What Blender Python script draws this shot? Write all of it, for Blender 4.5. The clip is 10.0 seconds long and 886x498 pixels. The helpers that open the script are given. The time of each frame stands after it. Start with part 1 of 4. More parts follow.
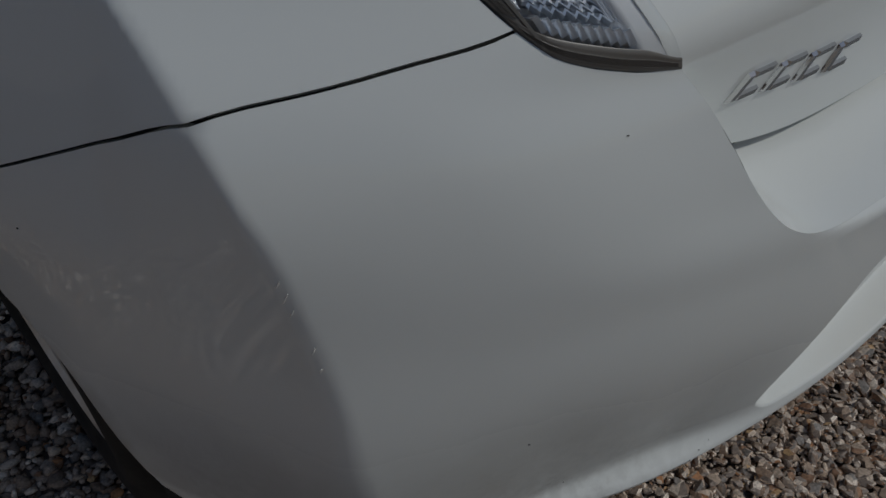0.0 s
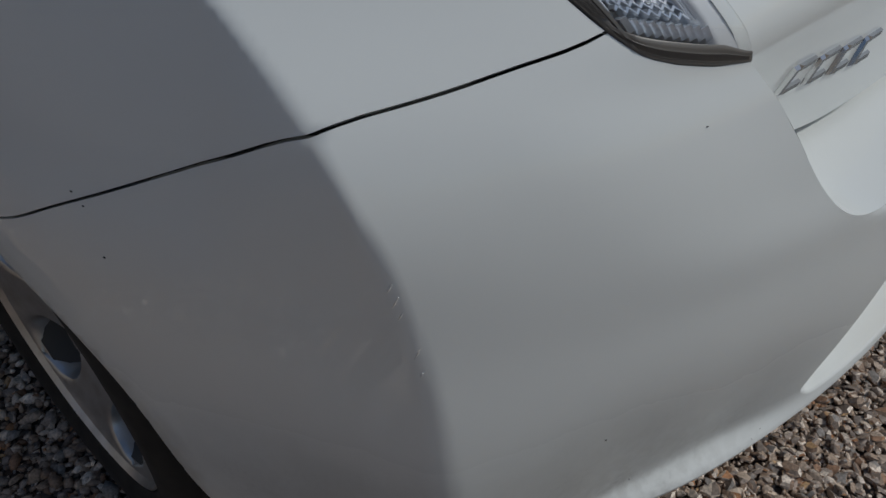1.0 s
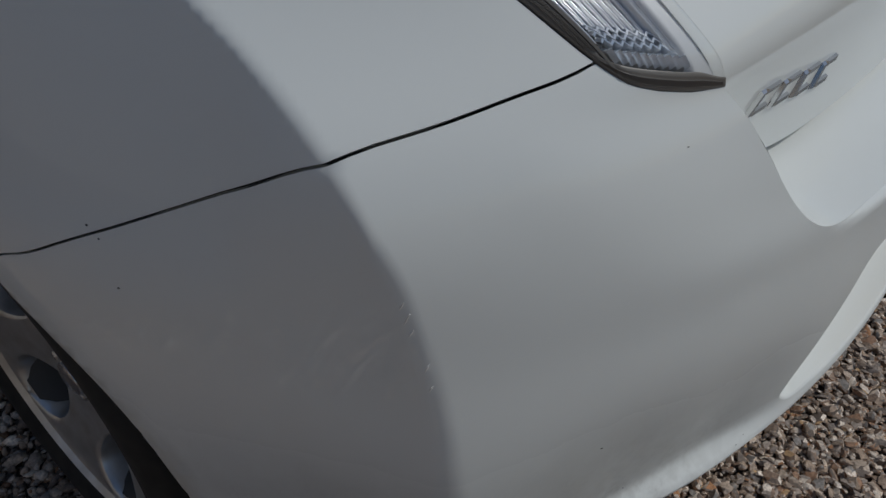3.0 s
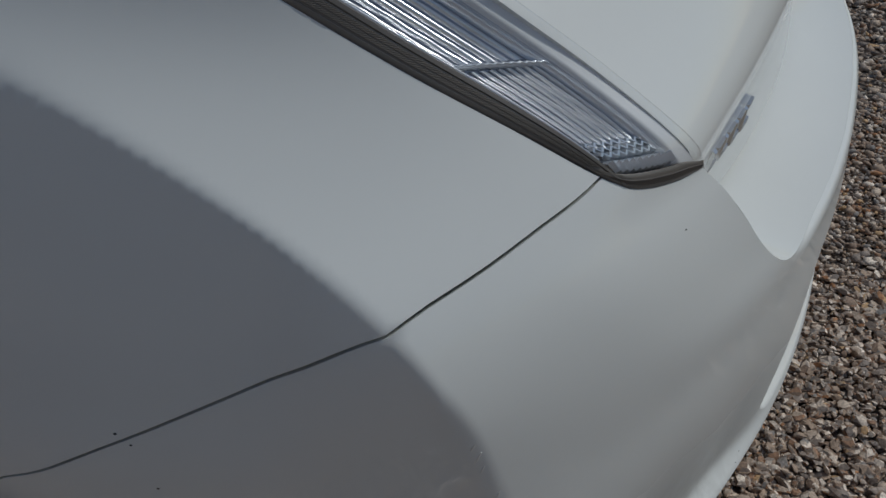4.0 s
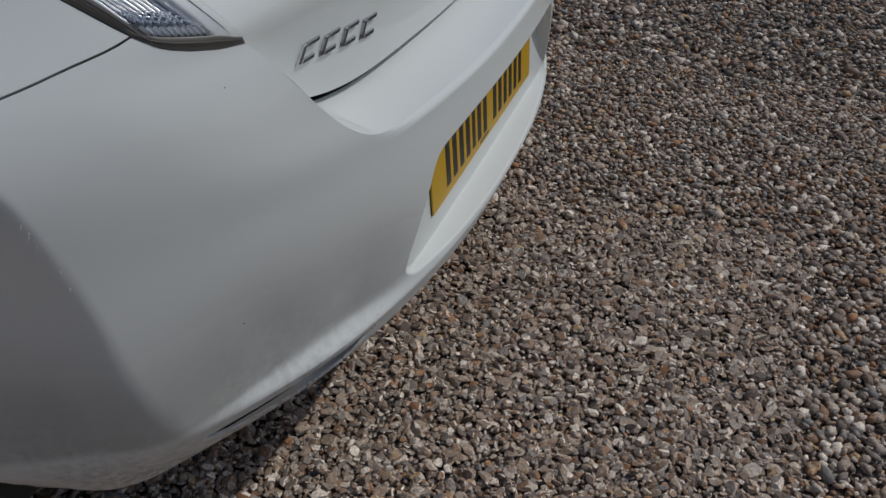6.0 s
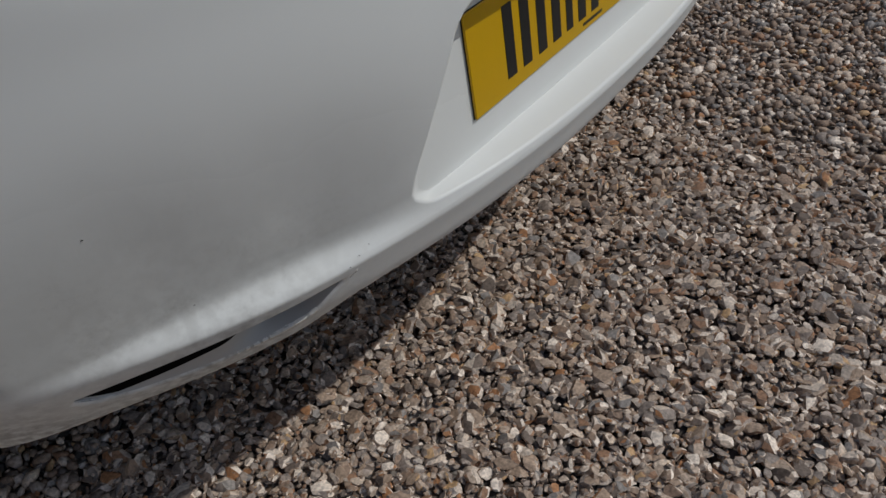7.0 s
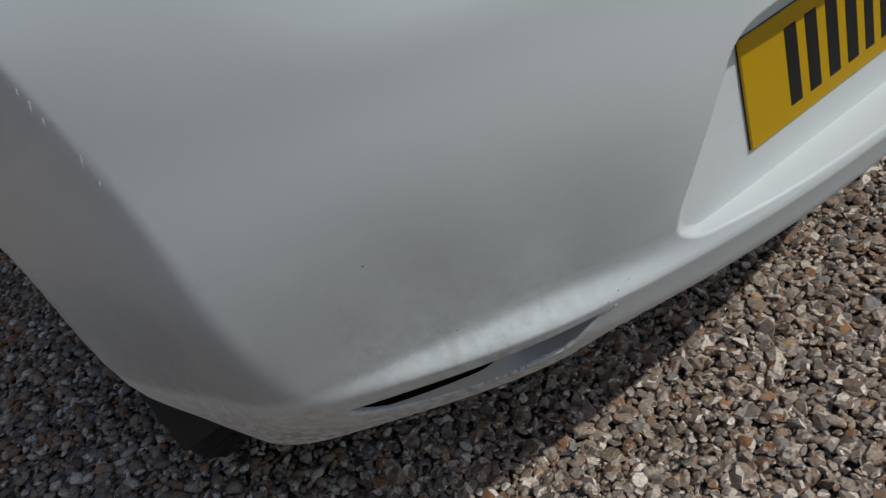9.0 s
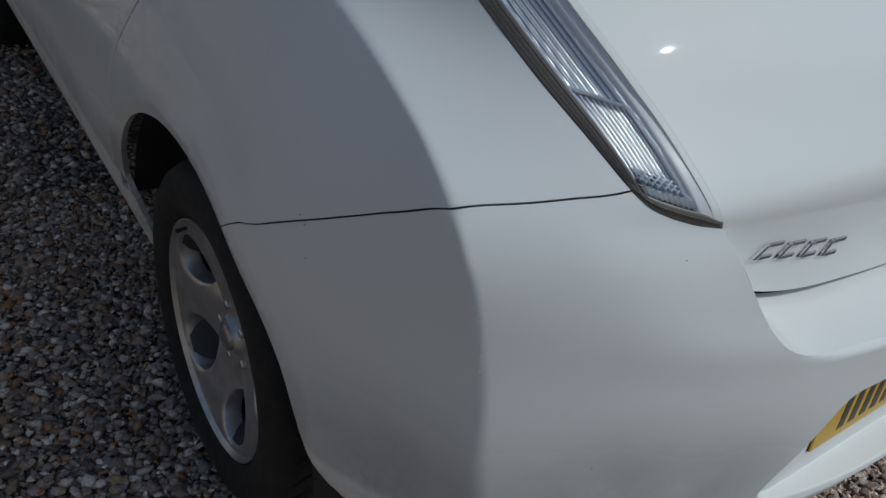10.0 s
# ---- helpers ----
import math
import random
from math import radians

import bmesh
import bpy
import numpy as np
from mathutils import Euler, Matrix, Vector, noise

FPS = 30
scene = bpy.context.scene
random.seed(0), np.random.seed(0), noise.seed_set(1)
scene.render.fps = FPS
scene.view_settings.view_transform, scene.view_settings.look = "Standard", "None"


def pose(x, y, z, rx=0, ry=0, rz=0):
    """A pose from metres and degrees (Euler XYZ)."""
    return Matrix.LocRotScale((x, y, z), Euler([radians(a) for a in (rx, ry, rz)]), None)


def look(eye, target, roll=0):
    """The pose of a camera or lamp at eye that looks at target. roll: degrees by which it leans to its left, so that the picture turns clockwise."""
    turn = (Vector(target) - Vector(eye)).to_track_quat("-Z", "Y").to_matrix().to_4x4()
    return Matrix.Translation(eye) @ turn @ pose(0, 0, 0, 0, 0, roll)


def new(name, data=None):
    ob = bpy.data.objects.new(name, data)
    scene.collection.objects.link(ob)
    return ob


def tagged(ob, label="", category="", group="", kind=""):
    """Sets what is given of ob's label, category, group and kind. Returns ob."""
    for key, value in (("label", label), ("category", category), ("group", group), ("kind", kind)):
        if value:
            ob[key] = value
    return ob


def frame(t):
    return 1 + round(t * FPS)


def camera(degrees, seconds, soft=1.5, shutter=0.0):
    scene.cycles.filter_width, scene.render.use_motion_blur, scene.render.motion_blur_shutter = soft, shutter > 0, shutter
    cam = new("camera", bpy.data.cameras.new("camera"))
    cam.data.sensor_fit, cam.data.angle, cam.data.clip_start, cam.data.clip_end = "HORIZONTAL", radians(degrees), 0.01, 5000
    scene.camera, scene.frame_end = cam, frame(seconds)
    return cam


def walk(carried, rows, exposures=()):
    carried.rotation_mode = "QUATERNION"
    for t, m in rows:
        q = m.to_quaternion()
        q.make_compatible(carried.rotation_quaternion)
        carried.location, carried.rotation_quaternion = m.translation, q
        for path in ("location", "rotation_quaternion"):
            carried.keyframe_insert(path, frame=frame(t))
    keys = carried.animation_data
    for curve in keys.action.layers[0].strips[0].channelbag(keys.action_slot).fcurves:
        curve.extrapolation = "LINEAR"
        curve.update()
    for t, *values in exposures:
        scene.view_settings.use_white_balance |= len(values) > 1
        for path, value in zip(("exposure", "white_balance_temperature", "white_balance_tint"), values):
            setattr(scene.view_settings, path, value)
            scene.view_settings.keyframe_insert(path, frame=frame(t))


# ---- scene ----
cam = camera(61.38, 10.0)
PATH = [
    (0, (-0.9118, -0.0006, 1.0626), (0.0949, 1.0406, -0.3179), 1.62),
    (0.3, (-0.9550, 0.0196, 1.0422), (0.1060, 1.0283, -0.3194), 2.00),
    (0.5, (-0.9713, 0.0243, 1.0436), (0.0911, 1.0201, -0.3269), 0.78),
    (1, (-0.9860, 0.0371, 1.0575), (0.1216, 1.0613, -0.2546), -0.04),
    (1.1, (-0.9975, 0.0316, 1.0641), (0.1582, 1.0923, -0.1760), 0.28),
    (1.5, (-0.9816, 0.0389, 1.0589), (0.1812, 1.0864, -0.1861), 0.16),
    (2, (-0.9877, 0.0293, 1.0398), (0.1758, 1.0363, -0.2378), 0.29),
    (3.5, (-1.0321, 0.0556, 1.1022), (0.2143, 1.0203, -0.1275), -0.87),
    (4, (-1.0436, 0.1387, 1.1357), (0.3635, 0.8962, -0.0664), -4.89),
    (4.3, (-1.1015, 0.1555, 1.1461), (0.4152, 0.6772, -0.0489), -3.21),
    (4.5, (-1.1448, 0.2109, 1.1351), (0.4115, 0.5950, -0.0615), -5.63),
    (4.9, (-1.1953, 0.2039, 1.1906), (0.3907, 0.5450, 0.0216), -3.00),
    (5, (-1.1980, 0.1777, 1.1817), (0.4007, 0.5655, 0.0438), -1.77),
    (5.5, (-1.2150, -0.0801, 1.1527), (0.2725, 0.4431, -0.0772), 1.62),
    (5.7, (-1.1942, -0.1657, 1.1546), (0.2946, 0.3397, -0.0812), 1.79),
    (6.8, (-0.8543, -0.3038, 0.9387), (0.3535, 0.5703, -0.3946), -4.67),
    (6.9, (-0.8269, -0.2946, 0.8867), (0.3792, 0.6222, -0.4188), -4.84),
    (7, (-0.7785, -0.3024, 0.8716), (0.3268, 0.7040, -0.4569), -7.41),
    (7.5, (-0.6612, -0.3118, 0.7834), (0.1246, 1.0822, -0.4163), -19.16),
    (8, (-0.6396, -0.3122, 0.7511), (0.0657, 1.1836, -0.3746), -25.51),
    (8.4, (-0.6579, -0.3011, 0.7491), (-0.0408, 1.2433, -0.3621), -28.72),
    (8.5, (-0.6663, -0.3025, 0.7464), (-0.0759, 1.2593, -0.3559), -29.34),
    (9, (-0.7705, -0.3106, 0.8742), (-0.1250, 1.2092, -0.2537), -20.78),
    (9.3, (-0.8894, -0.3364, 1.0293), (-0.1481, 1.1893, -0.0317), -12.16),
    (9.4, (-0.9383, -0.3290, 1.0687), (-0.1589, 1.1845, 0.0185), -8.46),
    (9.5, (-0.9813, -0.3077, 1.0990), (-0.1566, 1.1836, 0.0525), -5.66),
    (9.7, (-1.0847, -0.2507, 1.1428), (-0.1443, 1.1781, 0.1076), 1.63),
    (9.8, (-1.1220, -0.2222, 1.1578), (-0.1257, 1.1773, 0.1334), 5.49),
    (10, (-1.1814, -0.1703, 1.1816), (-0.1148, 1.1614, 0.1386), 8.53),
]
# the film's camera sets its own brightness and white balance on the way
EXPOSURES = [(0, -1.66, 6240, 6), (0.5, -1.27, 6230, 6), (1.0, -1.07, 6220, 6), (1.5, -1.17, 6210, 6), (3.5, -1.08, 6200, 6), (4.0, -1.13, 6190, 5), (4.5, -1.21, 6190, 5), (5.0, -1.09, 6170, 5), (5.5, -1.13, 6170, 6),
             (7, -0.87, 6350, 8), (8, -0.91, 6250, 7), (8.5, -0.90, 6220, 5), (9, -0.81, 6130, 4), (9.5, -0.86, 6020, 3), (10, -0.86, 5930, 4)]
walk(cam, [(t, look(eye, target, roll)) for t, eye, target, roll in PATH], EXPOSURES)

# ---- light ----
SUN_TO = Vector((0.461, -0.494, 0.737)).normalized()
world = bpy.data.worlds.new("sky")
scene.world = world
world.use_nodes = True
wn = world.node_tree.nodes
sky = wn.new("ShaderNodeTexSky")
sky.sky_type = "NISHITA"
sky.sun_disc = False
sky.dust_density = 1.4
sky.sun_elevation = math.asin(SUN_TO.z)
sky.sun_rotation = math.atan2(SUN_TO.x, SUN_TO.y)
wn["Background"].inputs["Strength"].default_value = 0.115
world.node_tree.links.new(sky.outputs["Color"], wn["Background"].inputs["Color"])
sun_data = bpy.data.lights.new("sun", "SUN")
sun_data.energy, sun_data.angle, sun_data.color = 3.0, radians(0.55), (1.0, 0.97, 0.92)
sun = new("sun", sun_data)
sun.matrix_world = look((3, -3, 5), Vector((3, -3, 5)) - SUN_TO)


# ---- materials ----
def material(name, colour, roughness=0.5, metallic=0.0, **more):
    m = bpy.data.materials.new(name)
    m.use_nodes = True
    b = m.node_tree.nodes["Principled BSDF"]
    b.inputs["Base Color"].default_value = (*colour, 1)
    b.inputs["Roughness"].default_value = roughness
    b.inputs["Metallic"].default_value = metallic
    for key, value in more.items():
        b.inputs[key.replace("_", " ").capitalize() if key != "ior" else "IOR"].default_value = value
    return m




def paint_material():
    """Clear-coated white paint with a thin film of road dust that thickens in spots low down; the lower face's shade is
    coloured in with it.
    """
    m = material("white_paint", (0.76, 0.77, 0.75), 0.7)
    nt, N = m.node_tree, m.node_tree.nodes
    b = N["Principled BSDF"]
    b.inputs["Coat Weight"].default_value, b.inputs["Specular IOR Level"].default_value = 0.8, 0.15
    tc, sep = N.new("ShaderNodeTexCoord"), N.new("ShaderNodeSeparateXYZ")
    nt.links.new(tc.outputs["Object"], sep.inputs[0])

    def noise_at(scale, detail, lo, hi):
        t, r = N.new("ShaderNodeTexNoise"), N.new("ShaderNodeMapRange")
        t.inputs["Scale"].default_value, t.inputs["Detail"].default_value = scale, detail
        nt.links.new(tc.outputs["Object"], t.inputs["Vector"])
        r.inputs["From Min"].default_value, r.inputs["From Max"].default_value = lo, hi
        nt.links.new(t.outputs["Fac"], r.inputs["Value"])
        return r.outputs["Result"]

    def times(a, c):
        k = N.new("ShaderNodeMath")
        k.operation = "MULTIPLY"
        for i, v in enumerate((a, c)):
            if isinstance(v, float):
                k.inputs[i].default_value = v
            else:
                nt.links.new(v, k.inputs[i])
        return k.outputs[0]

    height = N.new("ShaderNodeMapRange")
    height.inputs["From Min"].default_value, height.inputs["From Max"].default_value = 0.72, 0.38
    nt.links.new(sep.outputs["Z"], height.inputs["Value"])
    apart, gap_x = N.new("ShaderNodeMath"), N.new("ShaderNodeMapRange")
    apart.operation = "ABSOLUTE"
    nt.links.new(sep.outputs["X"], apart.inputs[0])
    gap_x.inputs["From Min"].default_value, gap_x.inputs["From Max"].default_value = 0.30, 0.58
    gap_x.inputs["To Min"].default_value = 0.06
    nt.links.new(apart.outputs[0], gap_x.inputs["Value"])
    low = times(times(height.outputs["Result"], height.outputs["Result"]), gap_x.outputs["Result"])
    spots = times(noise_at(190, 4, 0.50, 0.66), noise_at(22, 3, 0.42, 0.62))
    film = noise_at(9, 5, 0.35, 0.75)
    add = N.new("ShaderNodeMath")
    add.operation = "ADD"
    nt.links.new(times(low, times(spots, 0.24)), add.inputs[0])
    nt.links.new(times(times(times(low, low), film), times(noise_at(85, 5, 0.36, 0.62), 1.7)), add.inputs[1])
    # a dusty band follows the wheel arch
    across, ring_d, band = N.new("ShaderNodeCombineXYZ"), N.new("ShaderNodeVectorMath"), N.new("ShaderNodeMapRange")
    nt.links.new(sep.outputs["Y"], across.inputs["Y"])
    nt.links.new(sep.outputs["Z"], across.inputs["Z"])
    ring_d.operation = "DISTANCE"
    ring_d.inputs[1].default_value = (0, 0.862, 0.325)
    nt.links.new(across.outputs[0], ring_d.inputs[0])
    band.inputs["From Min"].default_value, band.inputs["From Max"].default_value = 0.466, 0.454
    nt.links.new(ring_d.outputs["Value"], band.inputs["Value"])
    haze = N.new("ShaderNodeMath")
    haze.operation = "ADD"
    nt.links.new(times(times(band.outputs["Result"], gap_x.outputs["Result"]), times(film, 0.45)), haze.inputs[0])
    # dust plus painted shade on the face above the skirt; its ledge stays lighter
    face_band, ledge_clear, wide = N.new("ShaderNodeMapRange"), N.new("ShaderNodeMapRange"), N.new("ShaderNodeMapRange")
    for node, lo, hi, base, src in ((face_band, 0.70, 0.52, 0.0, sep.outputs["Z"]), (ledge_clear, 0.457, 0.476, 0.12, sep.outputs["Z"]), (wide, 0.26, 0.50, 0.2, apart.outputs[0])):
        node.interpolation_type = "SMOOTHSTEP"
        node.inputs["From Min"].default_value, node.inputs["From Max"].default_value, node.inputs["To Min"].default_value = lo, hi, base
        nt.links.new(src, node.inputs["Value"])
    dusty = times(times(face_band.outputs["Result"], ledge_clear.outputs["Result"]), wide.outputs["Result"])
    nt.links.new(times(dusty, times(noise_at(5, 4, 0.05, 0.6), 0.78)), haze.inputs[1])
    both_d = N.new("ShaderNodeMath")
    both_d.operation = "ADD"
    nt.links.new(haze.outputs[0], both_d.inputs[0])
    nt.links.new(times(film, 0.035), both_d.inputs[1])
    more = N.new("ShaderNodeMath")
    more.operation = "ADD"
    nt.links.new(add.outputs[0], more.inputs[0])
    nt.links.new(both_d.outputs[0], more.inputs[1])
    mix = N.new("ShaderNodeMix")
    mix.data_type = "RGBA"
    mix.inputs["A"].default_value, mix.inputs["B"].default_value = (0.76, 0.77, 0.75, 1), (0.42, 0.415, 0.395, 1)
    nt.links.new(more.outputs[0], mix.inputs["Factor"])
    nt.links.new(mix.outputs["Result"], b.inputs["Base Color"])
    rough = N.new("ShaderNodeMapRange")
    rough.inputs["To Min"].default_value, rough.inputs["To Max"].default_value = 0.015, 0.45
    dull = N.new("ShaderNodeMath")
    dull.operation = "MULTIPLY_ADD"
    nt.links.new(height.outputs["Result"], dull.inputs[0])
    dull.inputs[1].default_value = 0.85
    nt.links.new(more.outputs[0], dull.inputs[2])
    nt.links.new(dull.outputs[0], rough.inputs["Value"])
    nt.links.new(rough.outputs["Result"], b.inputs["Coat Roughness"])
    gloss = N.new("ShaderNodeMapRange")
    gloss.inputs["To Min"].default_value, gloss.inputs["To Max"].default_value = 0.8, 0.12
    nt.links.new(dull.outputs[0], gloss.inputs["Value"])
    nt.links.new(gloss.outputs["Result"], b.inputs["Coat Weight"])
    return m


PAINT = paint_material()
# lining is body paint; the shade inside the slot is put into this grey
SCOOP_SHADE = material("grey_scoop", (0.44, 0.44, 0.435), 0.5)
# near-black without gloss: stands in for the unlit depth behind the air slot
VOID = material("dark_inside", (0.006, 0.006, 0.006), 1.0)
VOID.node_tree.nodes["Principled BSDF"].inputs["Specular IOR Level"].default_value = 0.0
BLACK = material("black_plastic", (0.018, 0.018, 0.018), 0.6)
RUBBER = material("rubber", (0.013, 0.0125, 0.012), 0.85)
ALLOY = material("alloy", (0.62, 0.62, 0.63), 0.30, 0.75)
CAP = material("cap", (0.55, 0.55, 0.56), 0.25, 0.9)
STEEL_AND_SHADE = material("steel", (0.07, 0.066, 0.062), 0.6, 0.3)
CHROME = material("chrome", (0.58, 0.58, 0.59), 0.10, 1.0)
CHROME_DARK_REFLECTION = material("dark_chrome", (0.05, 0.047, 0.05), 0.25, 0.5)
SILVER = material("lamp_silver", (0.80, 0.81, 0.83), 0.28, 0.9)
BOWL = material("lamp_bowl", (0.36, 0.36, 0.39), 0.3, 0.85)
HOUSING = material("lamp_housing", (0.82, 0.82, 0.82), 0.25, 0.0)
TEETH = material("lamp_teeth", (0.80, 0.83, 0.88), 0.16, 0.35)
GREY = material("grey_trim", (0.185, 0.168, 0.150), 0.38)
PALE_GREY = material("pale_grey_trim", (0.36, 0.34, 0.32), 0.3)
DARK_RED = material("dark_red", (0.05, 0.003, 0.004), 0.2)
DARK_GLASS = material("dark_glass", (0.01, 0.011, 0.012), 0.05)
PRINT = material("print_black", (0.012, 0.012, 0.012), 0.35)
YELLOW = material("plate_yellow", (0.60, 0.35, 0.0), 0.3)
GROUND = material("ground", (0.12, 0.10, 0.085), 0.95)


def mottle(m, scales, tones):
    """Gives a plain material two scales of tone."""
    nt, N = m.node_tree, m.node_tree.nodes
    tc, b, last = N.new("ShaderNodeTexCoord"), N["Principled BSDF"], None
    for scale, (dark, light) in zip(scales, tones):
        t, ramp = N.new("ShaderNodeTexNoise"), N.new("ShaderNodeValToRGB")
        t.inputs["Scale"].default_value, t.inputs["Detail"].default_value = scale, 5
        nt.links.new(tc.outputs["Object"], t.inputs["Vector"])
        ramp.color_ramp.elements[0].position, ramp.color_ramp.elements[1].position = 0.35, 0.65
        ramp.color_ramp.elements[0].color, ramp.color_ramp.elements[1].color = (*dark, 1), (*light, 1)
        nt.links.new(t.outputs["Fac"], ramp.inputs[0])
        out = ramp.outputs["Color"]
        if last is not None:
            mul = N.new("ShaderNodeMix")
            mul.data_type, mul.blend_type = "RGBA", "MULTIPLY"
            mul.inputs["Factor"].default_value = 1.0
            nt.links.new(last, mul.inputs["A"])
            nt.links.new(out, mul.inputs["B"])
            out = mul.outputs["Result"]
        last = out
    nt.links.new(last, b.inputs["Base Color"])




def ground_material(m):
    """Packed small stones: a tone for each cell, darker joints."""
    nt, N = m.node_tree, m.node_tree.nodes
    tc, cells, edge, sep, ramp, dark, mul = (N.new("ShaderNode" + k) for k in ("TexCoord", "TexVoronoi", "TexVoronoi", "SeparateColor", "ValToRGB", "MapRange", "Mix"))
    edge.feature = "DISTANCE_TO_EDGE"
    for v in (cells, edge):
        v.inputs["Scale"].default_value = 46
        nt.links.new(tc.outputs["Object"], v.inputs["Vector"])
    nt.links.new(cells.outputs["Color"], sep.inputs[0])
    nt.links.new(sep.outputs[0], ramp.inputs[0])
    ramp.color_ramp.interpolation = "CONSTANT"
    tones = [(0.0, (0.10, 0.082, 0.070)), (0.2, (0.17, 0.13, 0.105)), (0.4, (0.22, 0.18, 0.15)), (0.55, (0.15, 0.10, 0.07)), (0.7, (0.27, 0.235, 0.205)), (0.88, (0.36, 0.33, 0.30))]
    while len(ramp.color_ramp.elements) < len(tones):
        ramp.color_ramp.elements.new(0.5)
    for e, (p, c) in zip(ramp.color_ramp.elements, tones):
        e.position, e.color = p, (*c, 1)
    dark.inputs["From Max"].default_value, dark.inputs["To Min"].default_value = 0.10, 0.25
    nt.links.new(edge.outputs["Distance"], dark.inputs["Value"])
    mul.data_type, mul.blend_type = "RGBA", "MULTIPLY"
    mul.inputs["Factor"].default_value = 1.0
    nt.links.new(ramp.outputs["Color"], mul.inputs["A"])
    nt.links.new(dark.outputs["Result"], mul.inputs["B"])
    nt.links.new(mul.outputs["Result"], N["Principled BSDF"].inputs["Base Color"])


ground_material(GROUND)
mottle(RUBBER, (40, 6), (((0.010, 0.010, 0.010), (0.024, 0.022, 0.020)), ((0.7, 0.7, 0.7), (1, 1, 1))))
mottle(ALLOY, (30, 5), (((0.52, 0.51, 0.50), (0.66, 0.66, 0.67)), ((0.85, 0.84, 0.82), (1, 1, 1))))


def lens_material():
    """A thin clear shell: see-through, with a gloss that grows towards grazing views."""
    m = bpy.data.materials.new("clear_lens")
    m.use_nodes = True
    nt = m.node_tree
    nt.nodes.remove(nt.nodes["Principled BSDF"])
    mix, clear, gloss, facing = (nt.nodes.new("ShaderNode" + k) for k in ("MixShader", "BsdfTransparent", "BsdfGlossy", "LayerWeight"))
    clear.inputs["Color"].default_value = (0.97, 0.975, 0.98, 1)
    gloss.inputs["Roughness"].default_value = 0.02
    power, scale = nt.nodes.new("ShaderNodeMath"), nt.nodes.new("ShaderNodeMath")
    power.operation, scale.operation = "POWER", "MULTIPLY_ADD"
    facing.inputs["Blend"].default_value = 0.5
    nt.links.new(facing.outputs["Facing"], power.inputs[0])
    power.inputs[1].default_value = 4.0
    nt.links.new(power.outputs[0], scale.inputs[0])
    scale.inputs[1].default_value, scale.inputs[2].default_value = 0.8, 0.05
    nt.links.new(scale.outputs[0], mix.inputs[0])
    nt.links.new(clear.outputs[0], mix.inputs[1])
    nt.links.new(gloss.outputs[0], mix.inputs[2])
    nt.links.new(mix.outputs[0], nt.nodes["Material Output"].inputs["Surface"])
    return m


LENS = lens_material()


# ---- helpers of this scene ----
def spline(xs, ys):
    """A natural cubic through the points, straight beyond its ends."""
    xs, ys = np.array(xs, float), np.array(ys, float)
    n, h = len(xs), np.diff(xs)
    A, r = np.eye(n), np.zeros(n)
    for i in range(1, n - 1):
        A[i, i - 1:i + 2] = h[i - 1], 2 * (h[i - 1] + h[i]), h[i]
        r[i] = 6 * ((ys[i + 1] - ys[i]) / h[i] - (ys[i] - ys[i - 1]) / h[i - 1])
    m = np.linalg.solve(A, r)

    def at(x):
        x = np.asarray(x, float)
        c = np.clip(x, xs[0], xs[-1])
        i = np.clip(np.searchsorted(xs, c) - 1, 0, n - 2)
        a, b = (xs[i + 1] - c) / h[i], (c - xs[i]) / h[i]
        y = a * ys[i] + b * ys[i + 1] + ((a ** 3 - a) * m[i] + (b ** 3 - b) * m[i + 1]) * h[i] ** 2 / 6
        s0 = (ys[1] - ys[0]) / h[0] - h[0] * m[1] / 6
        s1 = (ys[-1] - ys[-2]) / h[-1] + h[-1] * m[-2] / 6
        return y + np.where(x < xs[0], (x - xs[0]) * s0, 0) + np.where(x > xs[-1], (x - xs[-1]) * s1, 0)
    return at


def dense(points, step=0.008, smooth=False):
    """A polyline resampled at about equal steps; smooth: through a cubic."""
    p = np.array(points, float)
    d = np.r_[0, np.cumsum(np.linalg.norm(np.diff(p, axis=0), axis=1))]
    s = np.linspace(0, d[-1], max(2, int(round(d[-1] / step)) + 1))
    if smooth and len(p) > 2:
        return np.stack([spline(d, p[:, k])(s) for k in range(p.shape[1])], 1)
    return np.stack([np.interp(s, d, p[:, k]) for k in range(p.shape[1])], 1)


def ease(x, a, b):
    t = np.clip((np.asarray(x, float) - a) / (b - a), 0, 1)
    return t * t * (3 - 2 * t)


def mesh_of(name, verts, faces, mat, smooth=True, normals=None):
    me = bpy.data.meshes.new(name)
    me.from_pydata([tuple(map(float, v)) for v in verts], [], [tuple(map(int, f)) for f in faces])
    me.materials.append(mat)
    if smooth:
        me.polygons.foreach_set("use_smooth", [True] * len(me.polygons))
    if normals is not None:
        me.normals_split_custom_set_from_vertices([tuple(map(float, n)) for n in normals])
    me.update()
    return me


def piece(name, me, parent=None, label=""):
    ob = new(name, me)
    if parent is not None:
        ob.parent = parent
    return tagged(ob, label)


def part(name, bm, mat, parent, label="", smooth=True):
    me = bpy.data.meshes.new(name)
    bm.normal_update()
    bm.to_mesh(me)
    bm.free()
    me.materials.append(mat)
    if smooth:
        me.polygons.foreach_set("use_smooth", [True] * len(me.polygons))
        me.set_sharp_from_angle(angle=radians(35))
    return piece(name, me, parent, label)


